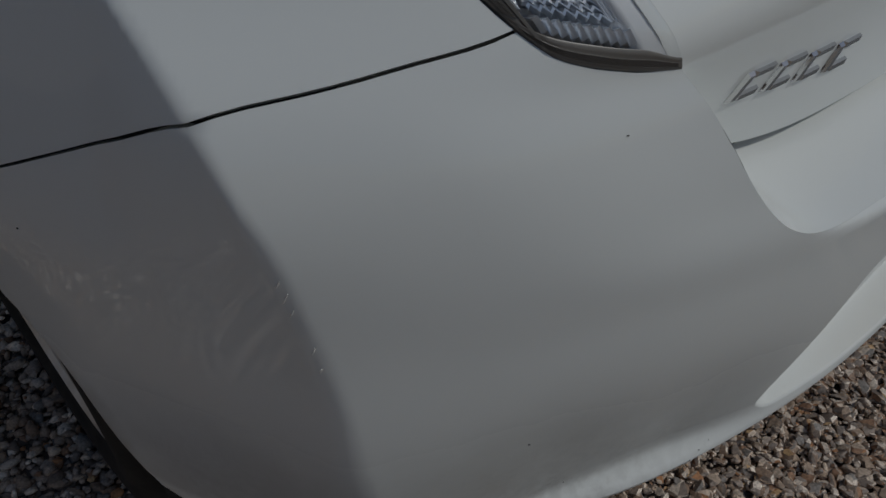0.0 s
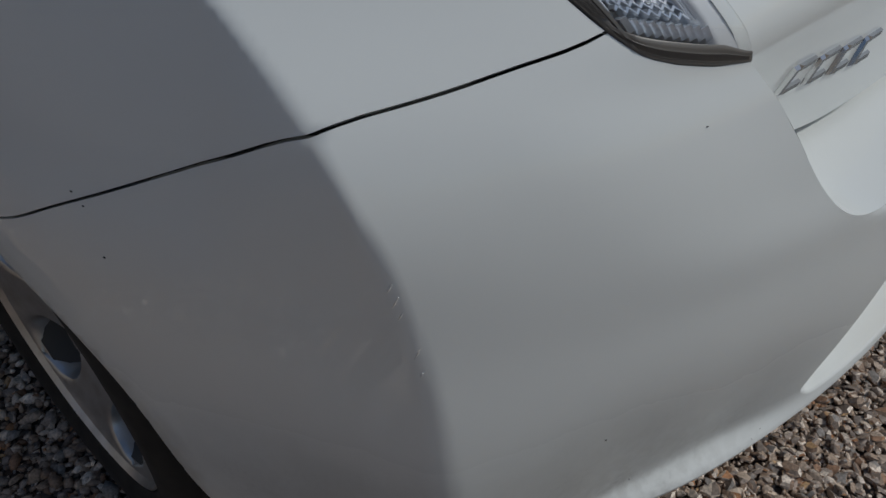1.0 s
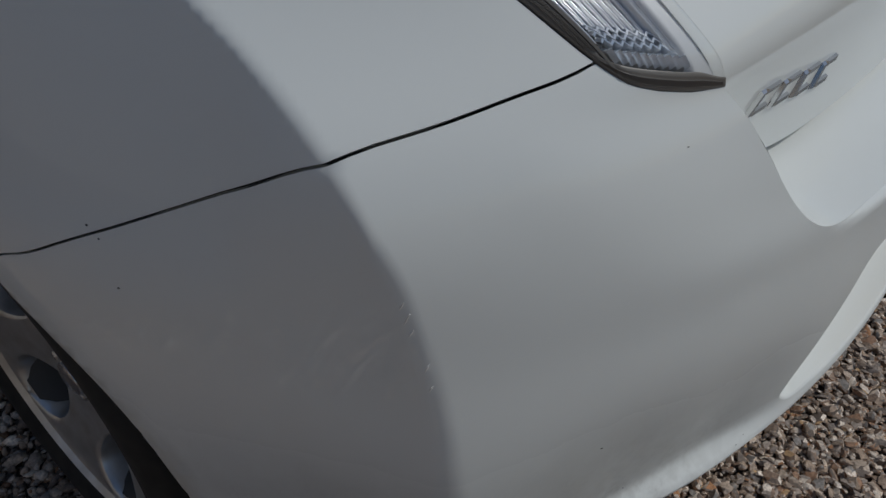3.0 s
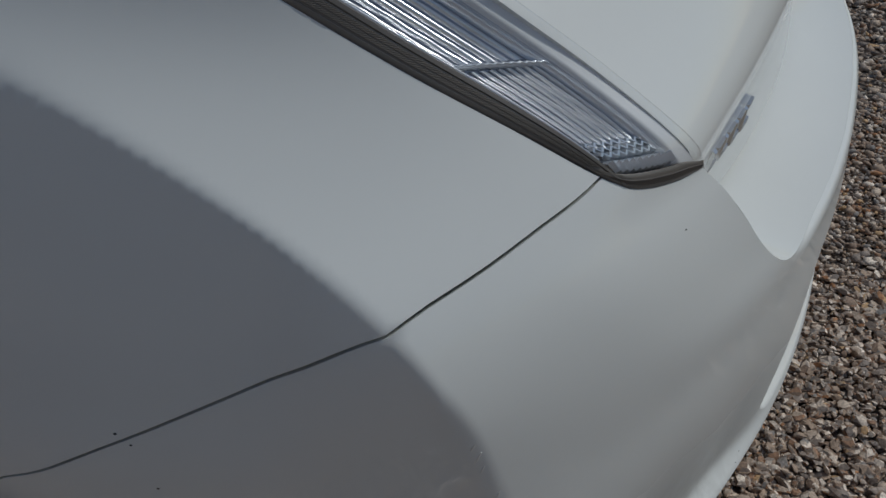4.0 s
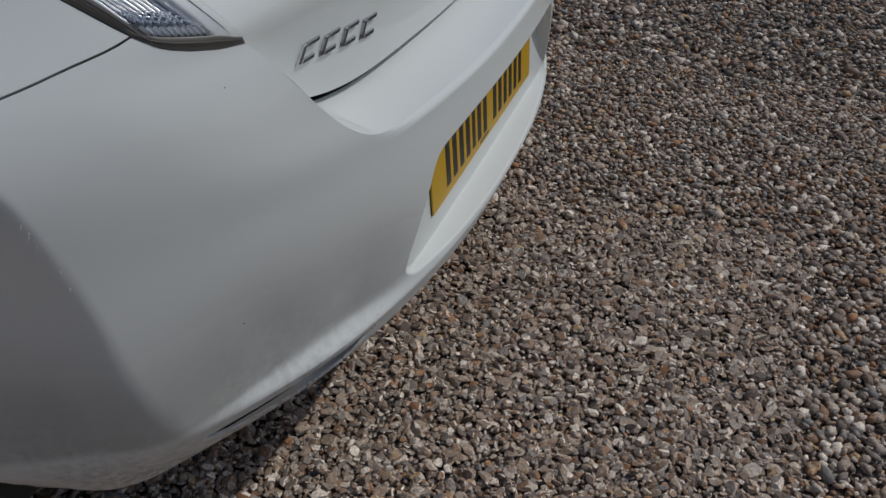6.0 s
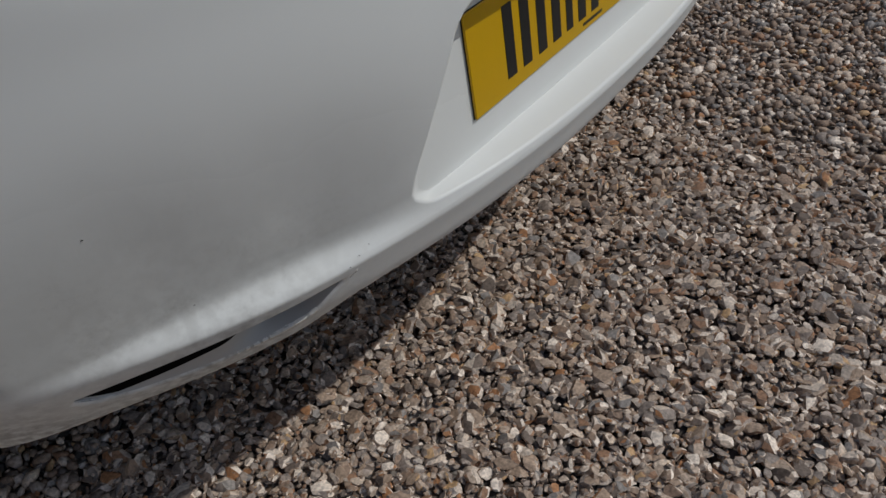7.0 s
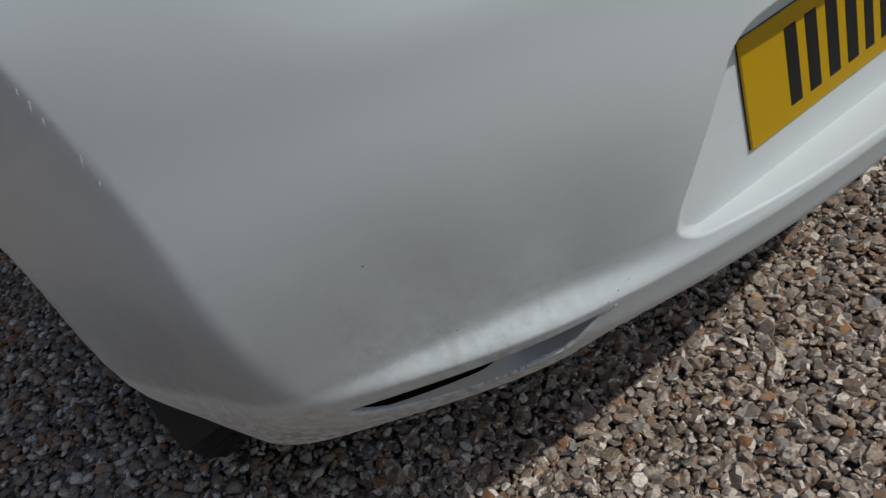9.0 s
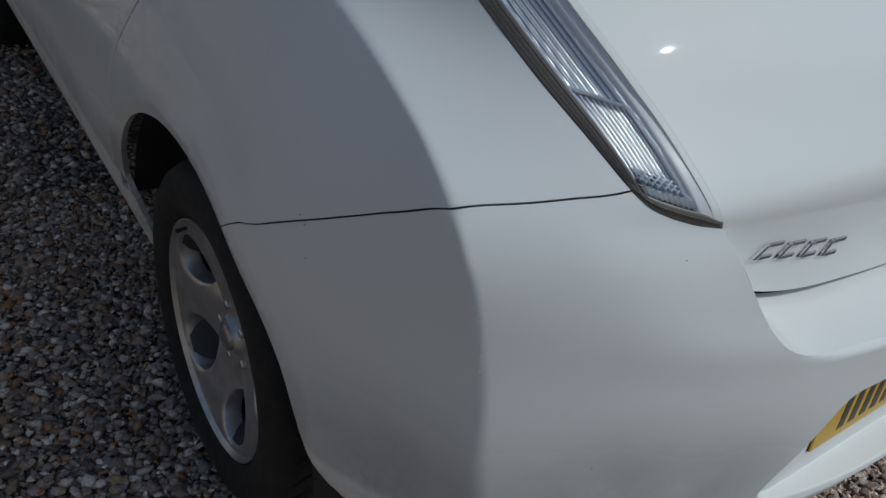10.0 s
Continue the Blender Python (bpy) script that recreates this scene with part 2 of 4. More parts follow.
# ---- the shape of the car's tail: rear face, flank and the rounded crease between them ----
ARCH_Y, ARCH_Z, ARCH_R, ARCH_FLAT = 0.862, 0.33, 0.423, 0.95
rear_mid = spline([0.32, 0.35, 0.38, 0.40, 0.42, 0.44, 0.458, 0.48, 0.52, 0.558, 0.63, 0.716, 0.765, 0.825, 0.85, 0.884, 0.915, 0.954, 0.988, 1.018, 1.05, 1.10, 1.16],
                  [0.158, 0.118, 0.096, 0.0815, 0.0735, 0.0665, 0.0605, 0.0568, 0.0550, 0.0538, 0.055, 0.063, 0.0635, 0.071, 0.078, 0.096, 0.121, 0.1595, 0.193, 0.224, 0.257, 0.31, 0.375])
rear_bow = spline([0.3, 0.5, 0.65, 0.74, 0.825, 0.9, 1.1], [0.348, 0.348, 0.346, 0.342, 0.368, 0.364, 0.366])
# the crease between rear face and flank: its y and its distance from the middle, by height
CREASE = [(0.30, 0.75, 0.33), (0.40, 0.757, 0.278), (0.459, 0.7585, 0.2435), (0.494, 0.759, 0.2406), (0.53, 0.759, 0.2411), (0.565, 0.758, 0.2432), (0.60, 0.757, 0.2462), (0.636, 0.7565, 0.2493), (0.671, 0.757, 0.2532),
          (0.707, 0.7593, 0.2586), (0.745, 0.7637, 0.2651), (0.7825, 0.7692, 0.2719), (0.82, 0.7749, 0.2815), (0.8576, 0.7795, 0.2985), (0.894, 0.783, 0.328), (0.932, 0.785, 0.3821), (0.968, 0.787, 0.4481), (1.0035, 0.7905, 0.5244),
          (1.04, 0.798, 0.612), (1.10, 0.805, 0.755), (1.16, 0.815, 0.90)]
crease_y = spline([c[0] for c in CREASE], [c[2] for c in CREASE])
crease_x = spline([c[0] for c in CREASE], [c[1] for c in CREASE])
crease_soft = spline([0.3, 0.38, 0.44, 0.5, 0.6, 0.72, 0.85, 0.9, 0.95, 1.0, 1.1], [0.065, 0.055, 0.040, 0.022, 0.010, 0.006, 0.005, 0.005, 0.005, 0.006, 0.012])


def skirt(x, z):
    """How far the skirt along the bottom stands out of the rear face."""
    out = 0.0130 * (1 - ease(np.abs(x), 0.49, 0.73))
    return out * (1 - np.clip((z - 0.4490) / 0.034, 0, 1)) ** 1.8


def undercut(a, z):
    """How far the lower face draws in above the skirt, most of all half-way to the corner."""
    return 0.0155 * ease(a, 0.34, 0.50) * (1 - ease(a, 0.58, 0.75)) * ease(z, 0.444, 0.470) * (1 - ease(z, 0.474, 0.69))


ledge_z = spline([0, 0.15, 0.281, 0.345, 0.39, 0.425, 0.4532, 0.4745, 0.489, 0.4996], [0.7205, 0.7205, 0.7225, 0.7232, 0.7259, 0.7358, 0.7561, 0.7799, 0.8015, 0.8208])
# the face turns away towards the step below the lamp, and flares towards the crease
corner_x = spline([0.70, 0.736, 0.756, 0.78, 0.80, 0.82, 0.844, 0.863, 0.883, 0.94], [0.38, 0.4255, 0.453, 0.4745, 0.489, 0.4996, 0.5128, 0.524, 0.535, 0.55])
corner_back = spline([0.60, 0.70, 0.735, 0.756, 0.78, 0.80, 0.82, 0.844, 0.863, 0.883, 0.90, 0.93, 1.2], [0, 0, 0.0013, 0.0042, 0.0084, 0.0099, 0.011, 0.0125, 0.0125, 0.0108, 0.003, 0, 0])
flare = spline([0.3, 0.84, 0.90, 0.94, 0.985, 1.05, 1.09, 1.16], [2.0, 2.1, 2.0, 1.6, 1.3, 1.2, 1.2, 1.2])
flare_from = spline([0.3, 0.82, 0.86, 0.90, 0.94, 0.985, 1.05, 1.09, 1.16], [0.45, 0.45, 0.46, 0.53, 0.615, 0.65, 0.68, 0.70, 0.73])


def rear(x, z):
    a = np.abs(x)
    tilt = (ledge_z(a + 0.004) - ledge_z(a - 0.004)) / 0.008
    over = np.clip((z - ledge_z(a)) / np.sqrt(1 + tilt * tilt) + 0.010, 0, 0.0098) * (a < 0.5)
    round_off = 0.010 - np.sqrt(0.010 ** 2 - over ** 2)
    cx = crease_x(z)
    shift = crease_y(z) - rear_mid(z) - rear_bow(z) * cx ** 2.3
    back = corner_back(z) * (1 - ease(a, corner_x(z) - 0.01, corner_x(z) + 0.17))
    return round_off * (1 - ease(a, 0.30, 0.43)) + rear_mid(z) + rear_bow(z) * a ** 2.3 + shift * (np.clip(a - flare_from(z), 0, 1) / (cx - flare_from(z))) ** flare(z) + back + undercut(a, z) - skirt(x, z)


side_x = spline([0.15, 0.20, 0.245, 0.30, 0.34, 0.41, 0.4416, 0.474, 0.507, 0.54, 0.573, 0.61, 0.65, 0.70], [0.7125, 0.738, 0.760, 0.7855, 0.8035, 0.834, 0.8466, 0.8584, 0.869, 0.8782, 0.8857, 0.8917, 0.894, 0.894])


def side(y, z):
    low = np.clip(0.62 - z, 0, 1) ** 2
    tuck = low * (0.15 + 0.40 * ease(y, 0.6, 0.95))
    # behind the arch the side stands out and turns in only close to its lower edge
    behind = ease(y, 0.28, 0.40) * (1 - ease(y, 0.62, 0.95))
    under = 0.5 * (np.sqrt((0.428 - z) ** 2 + 0.0004) + 0.428 - z)
    tuck = tuck * (1 - behind) + behind * (0.50 * under - 0.013 * np.exp(-((z - 0.48) / 0.09) ** 2))
    rim = np.clip(ARCH_R + 0.026 - np.hypot(y - ARCH_Y, (z - ARCH_Z) / ARCH_FLAT), 0, 0.03)
    return np.where(y < 0.69, side_x(y), 0.894) - 0.0055 * np.exp(-((z - 0.69) / 0.09) ** 2) * (1 - ease(y, 0.27, 0.36)) - tuck - 0.30 * rim - 0.004 * ease(y, 1.0, 1.4)


crease_z = spline([0.15] + [c[2] for c in CREASE[9:]] + [4.5], [0.60] + [c[0] for c in CREASE[9:]] + [1.5])


def flank(y, z):
    """Half the width: upright low down, then leaning in to the crease."""
    top = crease_z(y)
    foot = np.minimum(np.clip(0.76 - 0.35 * (y - 0.38), 0.65, 1), top - 0.10)
    full = side(y, np.full_like(z, 0.7)) - crease_x(top)
    lean = np.clip((z - foot) / (top - foot), 0, 2)
    lean = np.where(lean < 1, lean ** (1.5 + 1.3 * (1 - ease(y, 0.33, 0.40))), 1.6 * lean - 0.6)
    return side(y, z) - np.clip(full, 0, 0.14) * lean * ease(z, 0.66, 0.82)


def outside(x, y, z):
    a, b, k = rear(x, z) - y, -x - flank(y, z), crease_soft(z)
    h = np.clip(k - np.abs(a - b), 0, None) / k
    return np.maximum(a, b) + h * h * k * 0.25


PX, PY, FAN = -0.5, 0.6, 0.4


def body(u, z):
    """The point of the body at u metres along its girth from the middle of the tail (minus: the other side) and height z."""
    u, z = np.asarray(u, float), np.asarray(z, float)
    a = np.abs(u)
    th = np.clip((a + PX) / FAN, 0, 1) * math.pi / 2
    bx = np.where(a < -PX, -a, PX)
    by = np.where(a > FAN - PX, PY + a - FAN + PX, PY)
    dx, dy = -np.sin(th), -np.cos(th)
    lo, hi = np.zeros_like(a), np.ones_like(a)
    for _ in range(34):
        mid = (lo + hi) / 2
        inn = outside(bx + mid * dx, by + mid * dy, z) < 0
        lo, hi = np.where(inn, mid, lo), np.where(inn, hi, mid)
    x, y = bx + lo * dx, by + lo * dy
    return np.stack([np.where(u < 0, -x, x), y, z], -1)


def crease_line(z):
    """The girth u at which the rear face meets the flank."""
    u = np.linspace(0.58, 1.05, 480)
    out = []
    for h in z:
        p = body(u, np.full_like(u, h))
        d = rear(p[:, 0], h) - p[:, 1] + p[:, 0] + flank(p[:, 1], h)
        k = int(np.argmax(d < 0))
        out.append(u[k - 1] + (u[k] - u[k - 1]) * d[k - 1] / (d[k - 1] - d[k]))
    return np.array(out)


def girth(x, y):
    """The u of a point of the near half."""
    if y > PY:
        return FAN - PX + y - PY
    if x > PX:
        return -x
    return -PX + FAN * math.atan2(PX - x, PY - y) / (math.pi / 2)


def sunk(u, z, drop):
    """Points of the body moved inwards along its normal."""
    u, z, e = np.asarray(u, float), np.asarray(z, float), 0.0008
    n = np.cross(body(u, z + e) - body(u, z - e), body(u + e, z) - body(u - e, z))
    return body(u, z) - drop * n / np.linalg.norm(n, axis=-1, keepdims=True)


def uz(points):
    return [(girth(x, y), z) for x, y, z in points]


def inside(p, poly):
    x, y = p[:, 0][:, None], p[:, 1][:, None]
    a, b = poly, np.roll(poly, -1, 0)
    c = (a[:, 1] > y) != (b[:, 1] > y)
    with np.errstate(divide="ignore", invalid="ignore"):
        xi = (b[:, 0] - a[:, 0]) * (y - a[:, 1]) / (b[:, 1] - a[:, 1]) + a[:, 0]
    return (np.sum(c & (x < xi), 1) % 2) == 1


def edge_distance(p, polys):
    best = np.full(len(p), 9.0)
    for poly in polys:
        a, b = poly, np.roll(poly, -1, 0)
        d = b - a
        L = np.maximum((d * d).sum(1), 1e-12)
        for k in range(0, len(p), 2000):
            q = p[k:k + 2000]
            t = np.clip(((q[:, None] - a) * d).sum(2) / L, 0, 1)
            best[k:k + 2000] = np.minimum(best[k:k + 2000], np.sqrt((((a + t[..., None] * d) - q[:, None]) ** 2).sum(2)).min(1))
    return best


def panel(name, outline, mat, parent, holes=(), surface=None, step=0.012, roll=0.003, flange=0.012, label="", lift=0.0, fine=None, gap=None, crease=False, hole_roll=None, hole_flange=0.0015):
    """A sheet-metal panel cut out of a surface (u, z): edges rolled in, with a flange that goes inwards."""
    from mathutils.geometry import delaunay_2d_cdt
    surface = surface or body
    polys = [np.array(outline, float)] + [np.array(h, float) for h in holes]
    hole_roll = hole_roll or roll
    if gap is not None:
        p = polys[0]
        g0 = gap(p)[:, None] if callable(gap) else gap
        d = np.roll(p, -1, 0) - np.roll(p, 1, 0)
        nn = np.stack([-d[:, 1], d[:, 0]], 1) / np.maximum(np.linalg.norm(d, axis=1, keepdims=True), 1e-9)
        turn = np.sum(p[:, 0] * np.roll(p, -1, 0)[:, 1] - p[:, 1] * np.roll(p, -1, 0)[:, 0])
        polys[0] = p + nn * (g0 if turn > 0 else -g0)
    lo, hi = polys[0].min(0), polys[0].max(0)
    zs = np.arange(lo[1], hi[1], step)
    if fine:
        zs = np.unique(np.r_[zs[(zs < fine[0]) | (zs > fine[1])], np.arange(fine[0], fine[1], fine[2])])
    g = np.stack(np.meshgrid(np.arange(lo[0], hi[0], step), zs), -1).reshape(-1, 2)
    if crease:
        zc = np.arange(lo[1], hi[1], 0.005)
        uc = crease_line(zc)
        near = np.interp(g[:, 1], zc, uc)
        g = g[(np.abs(g[:, 0] - near) > 0.017) & (np.abs(g[:, 0] + near) > 0.017)]
        off = (-0.0135, -0.010, -0.0072, -0.005, -0.003, -0.0015, 0, 0.0015, 0.003, 0.005, 0.0072, 0.010, 0.0135)
        for side in (1, -1):
            g = np.concatenate([g] + [np.stack([side * (uc + d), zc], 1) for d in off])
    ok = inside(g, polys[0])
    for h in polys[1:]:
        ok &= ~inside(g, h)
    g = g[ok]
    g = g[edge_distance(g, polys) > max(roll * 1.6, step * 0.35)]
    if holes:
        g = g[edge_distance(g, polys[1:]) > hole_roll * 1.1]
    rings = []
    for n, poly in enumerate(polys):
        nxt, prv = np.roll(poly, -1, 0), np.roll(poly, 1, 0)
        d = nxt - prv
        nn = np.stack([-d[:, 1], d[:, 0]], 1)
        nn /= np.maximum(np.linalg.norm(nn, axis=1, keepdims=True), 1e-9)
        area = np.sum(poly[:, 0] * nxt[:, 1] - poly[:, 1] * nxt[:, 0])
        if (area < 0) != (n > 0):
            nn = -nn
        for w in (0.3, 0.65, 1.0):
            rings.append(poly + nn * (hole_roll if n else roll) * w)
    pts, edges = [], []
    for poly in polys:
        k = len(pts)
        pts += [tuple(p) for p in poly]
        edges += [(k + i, k + (i + 1) % len(poly)) for i in range(len(poly))]
    r = np.concatenate(rings)
    ok = inside(r, polys[0])
    for h in polys[1:]:
        ok &= ~inside(r, h)
    r = r[ok]
    r = r[edge_distance(r, polys) > roll * 0.25]
    every = [Vector(p) for p in pts] + [Vector(p) for p in r] + [Vector(p) for p in g]
    v2, e2, f2, _, _, _ = delaunay_2d_cdt(every, edges, [], 0, 1e-6)
    q = np.array([tuple(v) for v in v2])
    f2 = np.array([tuple(f) for f in f2])
    mid = q[f2].mean(1)
    keep = inside(mid, polys[0])
    for h in polys[1:]:
        keep &= ~inside(mid, h)
    f2 = f2[keep].tolist()
    def rolled(points):
        """0 on an edge, 1 where the roll ends."""
        w = edge_distance(points, polys[:1]) / roll
        if holes:
            w = np.minimum(w, edge_distance(points, polys[1:]) / hole_roll)
        return np.clip(w, 0, 1)

    def from_hole(points):
        """Distance from the nearest hole's edge, negative inside the hole."""
        d = edge_distance(points, polys[1:])
        for h in polys[1:]:
            d = np.where(inside(points, h), -d, d)
        return d

    P = surface(q[:, 0], q[:, 1])
    eps = 0.0006
    du = surface(q[:, 0] + eps, q[:, 1]) - surface(q[:, 0] - eps, q[:, 1])
    dz = surface(q[:, 0], q[:, 1] + eps) - surface(q[:, 0], q[:, 1] - eps)
    N = np.cross(dz, du)
    N /= np.linalg.norm(N, axis=1, keepdims=True)
    w = rolled(q)
    depth = np.full(len(q), roll)
    if holes:
        depth = np.where(edge_distance(q, polys[1:]) < hole_roll * 1.05, hole_roll, roll)
    P = P + N * (lift - depth * 0.55 * (1 - w) ** 2)[:, None]
    k = np.where((w < 1) & (depth > roll))[0]
    if len(k):
        step_w = 0.0002
        gu = from_hole(q[k] + [step_w, 0]) - from_hole(q[k] - [step_w, 0])
        gz = from_hole(q[k] + [0, step_w]) - from_hole(q[k] - [0, step_w])
        G = gu[:, None] * du[k] / (np.linalg.norm(du[k], axis=1, keepdims=True) + 1e-12) + gz[:, None] * dz[k] / (np.linalg.norm(dz[k], axis=1, keepdims=True) + 1e-12)
        G /= np.linalg.norm(G, axis=1, keepdims=True) + 1e-12
        ang = (1 - w[k]) * 0.95
        N = N.copy()
        flat = N[k]
        N[k] = flat * np.cos(ang)[:, None] - G * np.sin(ang)[:, None]
    base_n = np.cross(dz, du)
    base_n /= np.linalg.norm(base_n, axis=1, keepdims=True)
    faces = [tuple(f) for f in f2]
    used = {}
    for f in faces:
        for i in range(len(f)):
            used[(f[i], f[(i + 1) % len(f)])] = 1
    rim = [(a, b) for a, b in used if (b, a) not in used]
    verts, normals = [tuple(p) for p in P], [tuple(n) for n in N]
    made = {}
    for a, b in rim:
        for v in (a, b):
            if v not in made:
                made[v] = len(verts)
                verts += [tuple(P[v]), tuple(P[v] - base_n[v] * (flange if depth[v] == roll else hole_flange))]
                normals += [(0, 0, 0), (0, 0, 0)]
        faces.append((made[b], made[a], made[a] + 1, made[b] + 1))
    # faces look outwards
    t = np.array(f2)
    c = np.cross(P[t[:, 1]] - P[t[:, 0]], P[t[:, 2]] - P[t[:, 0]])
    if (c * N[t[:, 0]]).sum() < 0:
        faces = [tuple(reversed(f)) for f in faces]
    return piece(name, mesh_of(name, verts, faces, mat, True, normals), parent, label)


def loft(name, rows, mat, parent, label="", closed=False, smooth=True, sharp=None):
    """A sheet through rows of equally many points."""
    rows = [np.array(r, float) for r in rows]
    n = len(rows[0])
    verts = np.concatenate(rows)
    faces = []
    for i in range(len(rows) - 1):
        for k in range(n - 1 + closed):
            a, b = i * n + k, i * n + (k + 1) % n
            faces.append((a, b, b + n, a + n))
    me = mesh_of(name, verts, faces, mat, smooth)
    if sharp:
        me.set_sharp_from_angle(angle=radians(sharp))
    return piece(name, me, parent, label)


# ---- ground ----
bm = bmesh.new()
bmesh.ops.create_grid(bm, x_segments=2, y_segments=2, size=300)
ground = part("ground", bm, GROUND, None, "brown and grey gravel drive", smooth=False)
ground.location.z = -0.012
tagged(ground, category="ground", kind="structure")


# plain unseen wall added on the shaded side to trim sky and bounce sunlight
WALL = material("render_coat", (0.30, 0.27, 0.24), 0.9)
mottle(WALL, (6, 0.6), (((0.46, 0.39, 0.32), (0.58, 0.50, 0.42)), ((0.85, 0.85, 0.85), (1, 1, 1))))
bm = bmesh.new()
bmesh.ops.create_cube(bm, size=1, matrix=Matrix.Translation((-4.2, 2.0, 1.0)) @ Matrix.Diagonal((0.25, 17, 2.1, 1)))
tagged(part("wall_west", bm, WALL, None, "plain wall added out of view to shape the light", smooth=False), category="wall", kind="structure")


def gravel_material():
    m = bpy.data.materials.new("gravel_stone")
    m.use_nodes = True
    nt, N = m.node_tree, m.node_tree.nodes
    b = N["Principled BSDF"]
    geo, ramp, noise_t, mul, bump = N.new("ShaderNodeNewGeometry"), N.new("ShaderNodeValToRGB"), N.new("ShaderNodeTexNoise"), N.new("ShaderNodeMix"), N.new("ShaderNodeBump")
    tc = N.new("ShaderNodeTexCoord")
    tones = [(0.0, (0.15, 0.125, 0.11)), (0.09, (0.24, 0.18, 0.14)), (0.18, (0.32, 0.255, 0.205)), (0.27, (0.24, 0.215, 0.20)), (0.36, (0.42, 0.355, 0.30)), (0.45, (0.28, 0.175, 0.115)), (0.53, (0.33, 0.29, 0.265)),
             (0.62, (0.56, 0.51, 0.46)), (0.71, (0.36, 0.285, 0.225)), (0.78, (0.23, 0.225, 0.225)), (0.83, (0.56, 0.49, 0.42)), (0.88, (0.36, 0.19, 0.095)), (0.905, (0.47, 0.33, 0.19)), (0.925, (0.76, 0.71, 0.65))]
    ramp.color_ramp.interpolation = "CONSTANT"
    while len(ramp.color_ramp.elements) < len(tones):
        ramp.color_ramp.elements.new(0.5)
    for e, (p, c) in zip(ramp.color_ramp.elements, tones):
        e.position, e.color = p, (c[0] * 1.13, c[1] * 1.03, c[2] * 0.94, 1)
    nt.links.new(geo.outputs["Random Per Island"], ramp.inputs[0])
    noise_t.inputs["Scale"].default_value, noise_t.inputs["Detail"].default_value = 220, 6
    nt.links.new(tc.outputs["Object"], noise_t.inputs["Vector"])
    grade = N.new("ShaderNodeMapRange")
    grade.inputs["From Min"].default_value, grade.inputs["From Max"].default_value = 0.3, 0.7
    grade.inputs["To Min"].default_value, grade.inputs["To Max"].default_value = 0.62, 1.38
    nt.links.new(noise_t.outputs["Fac"], grade.inputs["Value"])
    mul.data_type, mul.blend_type = "RGBA", "MULTIPLY"
    mul.inputs["Factor"].default_value = 1.0
    nt.links.new(ramp.outputs["Color"], mul.inputs["A"])
    nt.links.new(grade.outputs["Result"], mul.inputs["B"])
    nt.links.new(mul.outputs["Result"], b.inputs["Base Color"])
    b.inputs["Roughness"].default_value = 0.75
    bump.inputs["Strength"].default_value, bump.inputs["Distance"].default_value = 0.5, 0.002
    nt.links.new(noise_t.outputs["Fac"], bump.inputs["Height"])
    nt.links.new(bump.outputs["Normal"], b.inputs["Normal"])
    return m


STONE = gravel_material()


def base_stone(level):
    bm = bmesh.new()
    if level == 0:
        bm.free()
        v = [(1, 0, 0), (-1, 0, 0), (0, 1, 0), (0, -1, 0), (0, 0, 1), (0, 0, -1)]
        f = [(0, 2, 4), (2, 1, 4), (1, 3, 4), (3, 0, 4), (2, 0, 5), (1, 2, 5), (3, 1, 5), (0, 3, 5)]
        return np.array(v, float), np.array(f)
    bmesh.ops.create_icosphere(bm, subdivisions=level, radius=1)
    bm.verts.ensure_lookup_table()
    v, f = np.array([tuple(x.co) for x in bm.verts]), np.array([[x.index for x in y.verts] for y in bm.faces])
    bm.free()
    return v, f


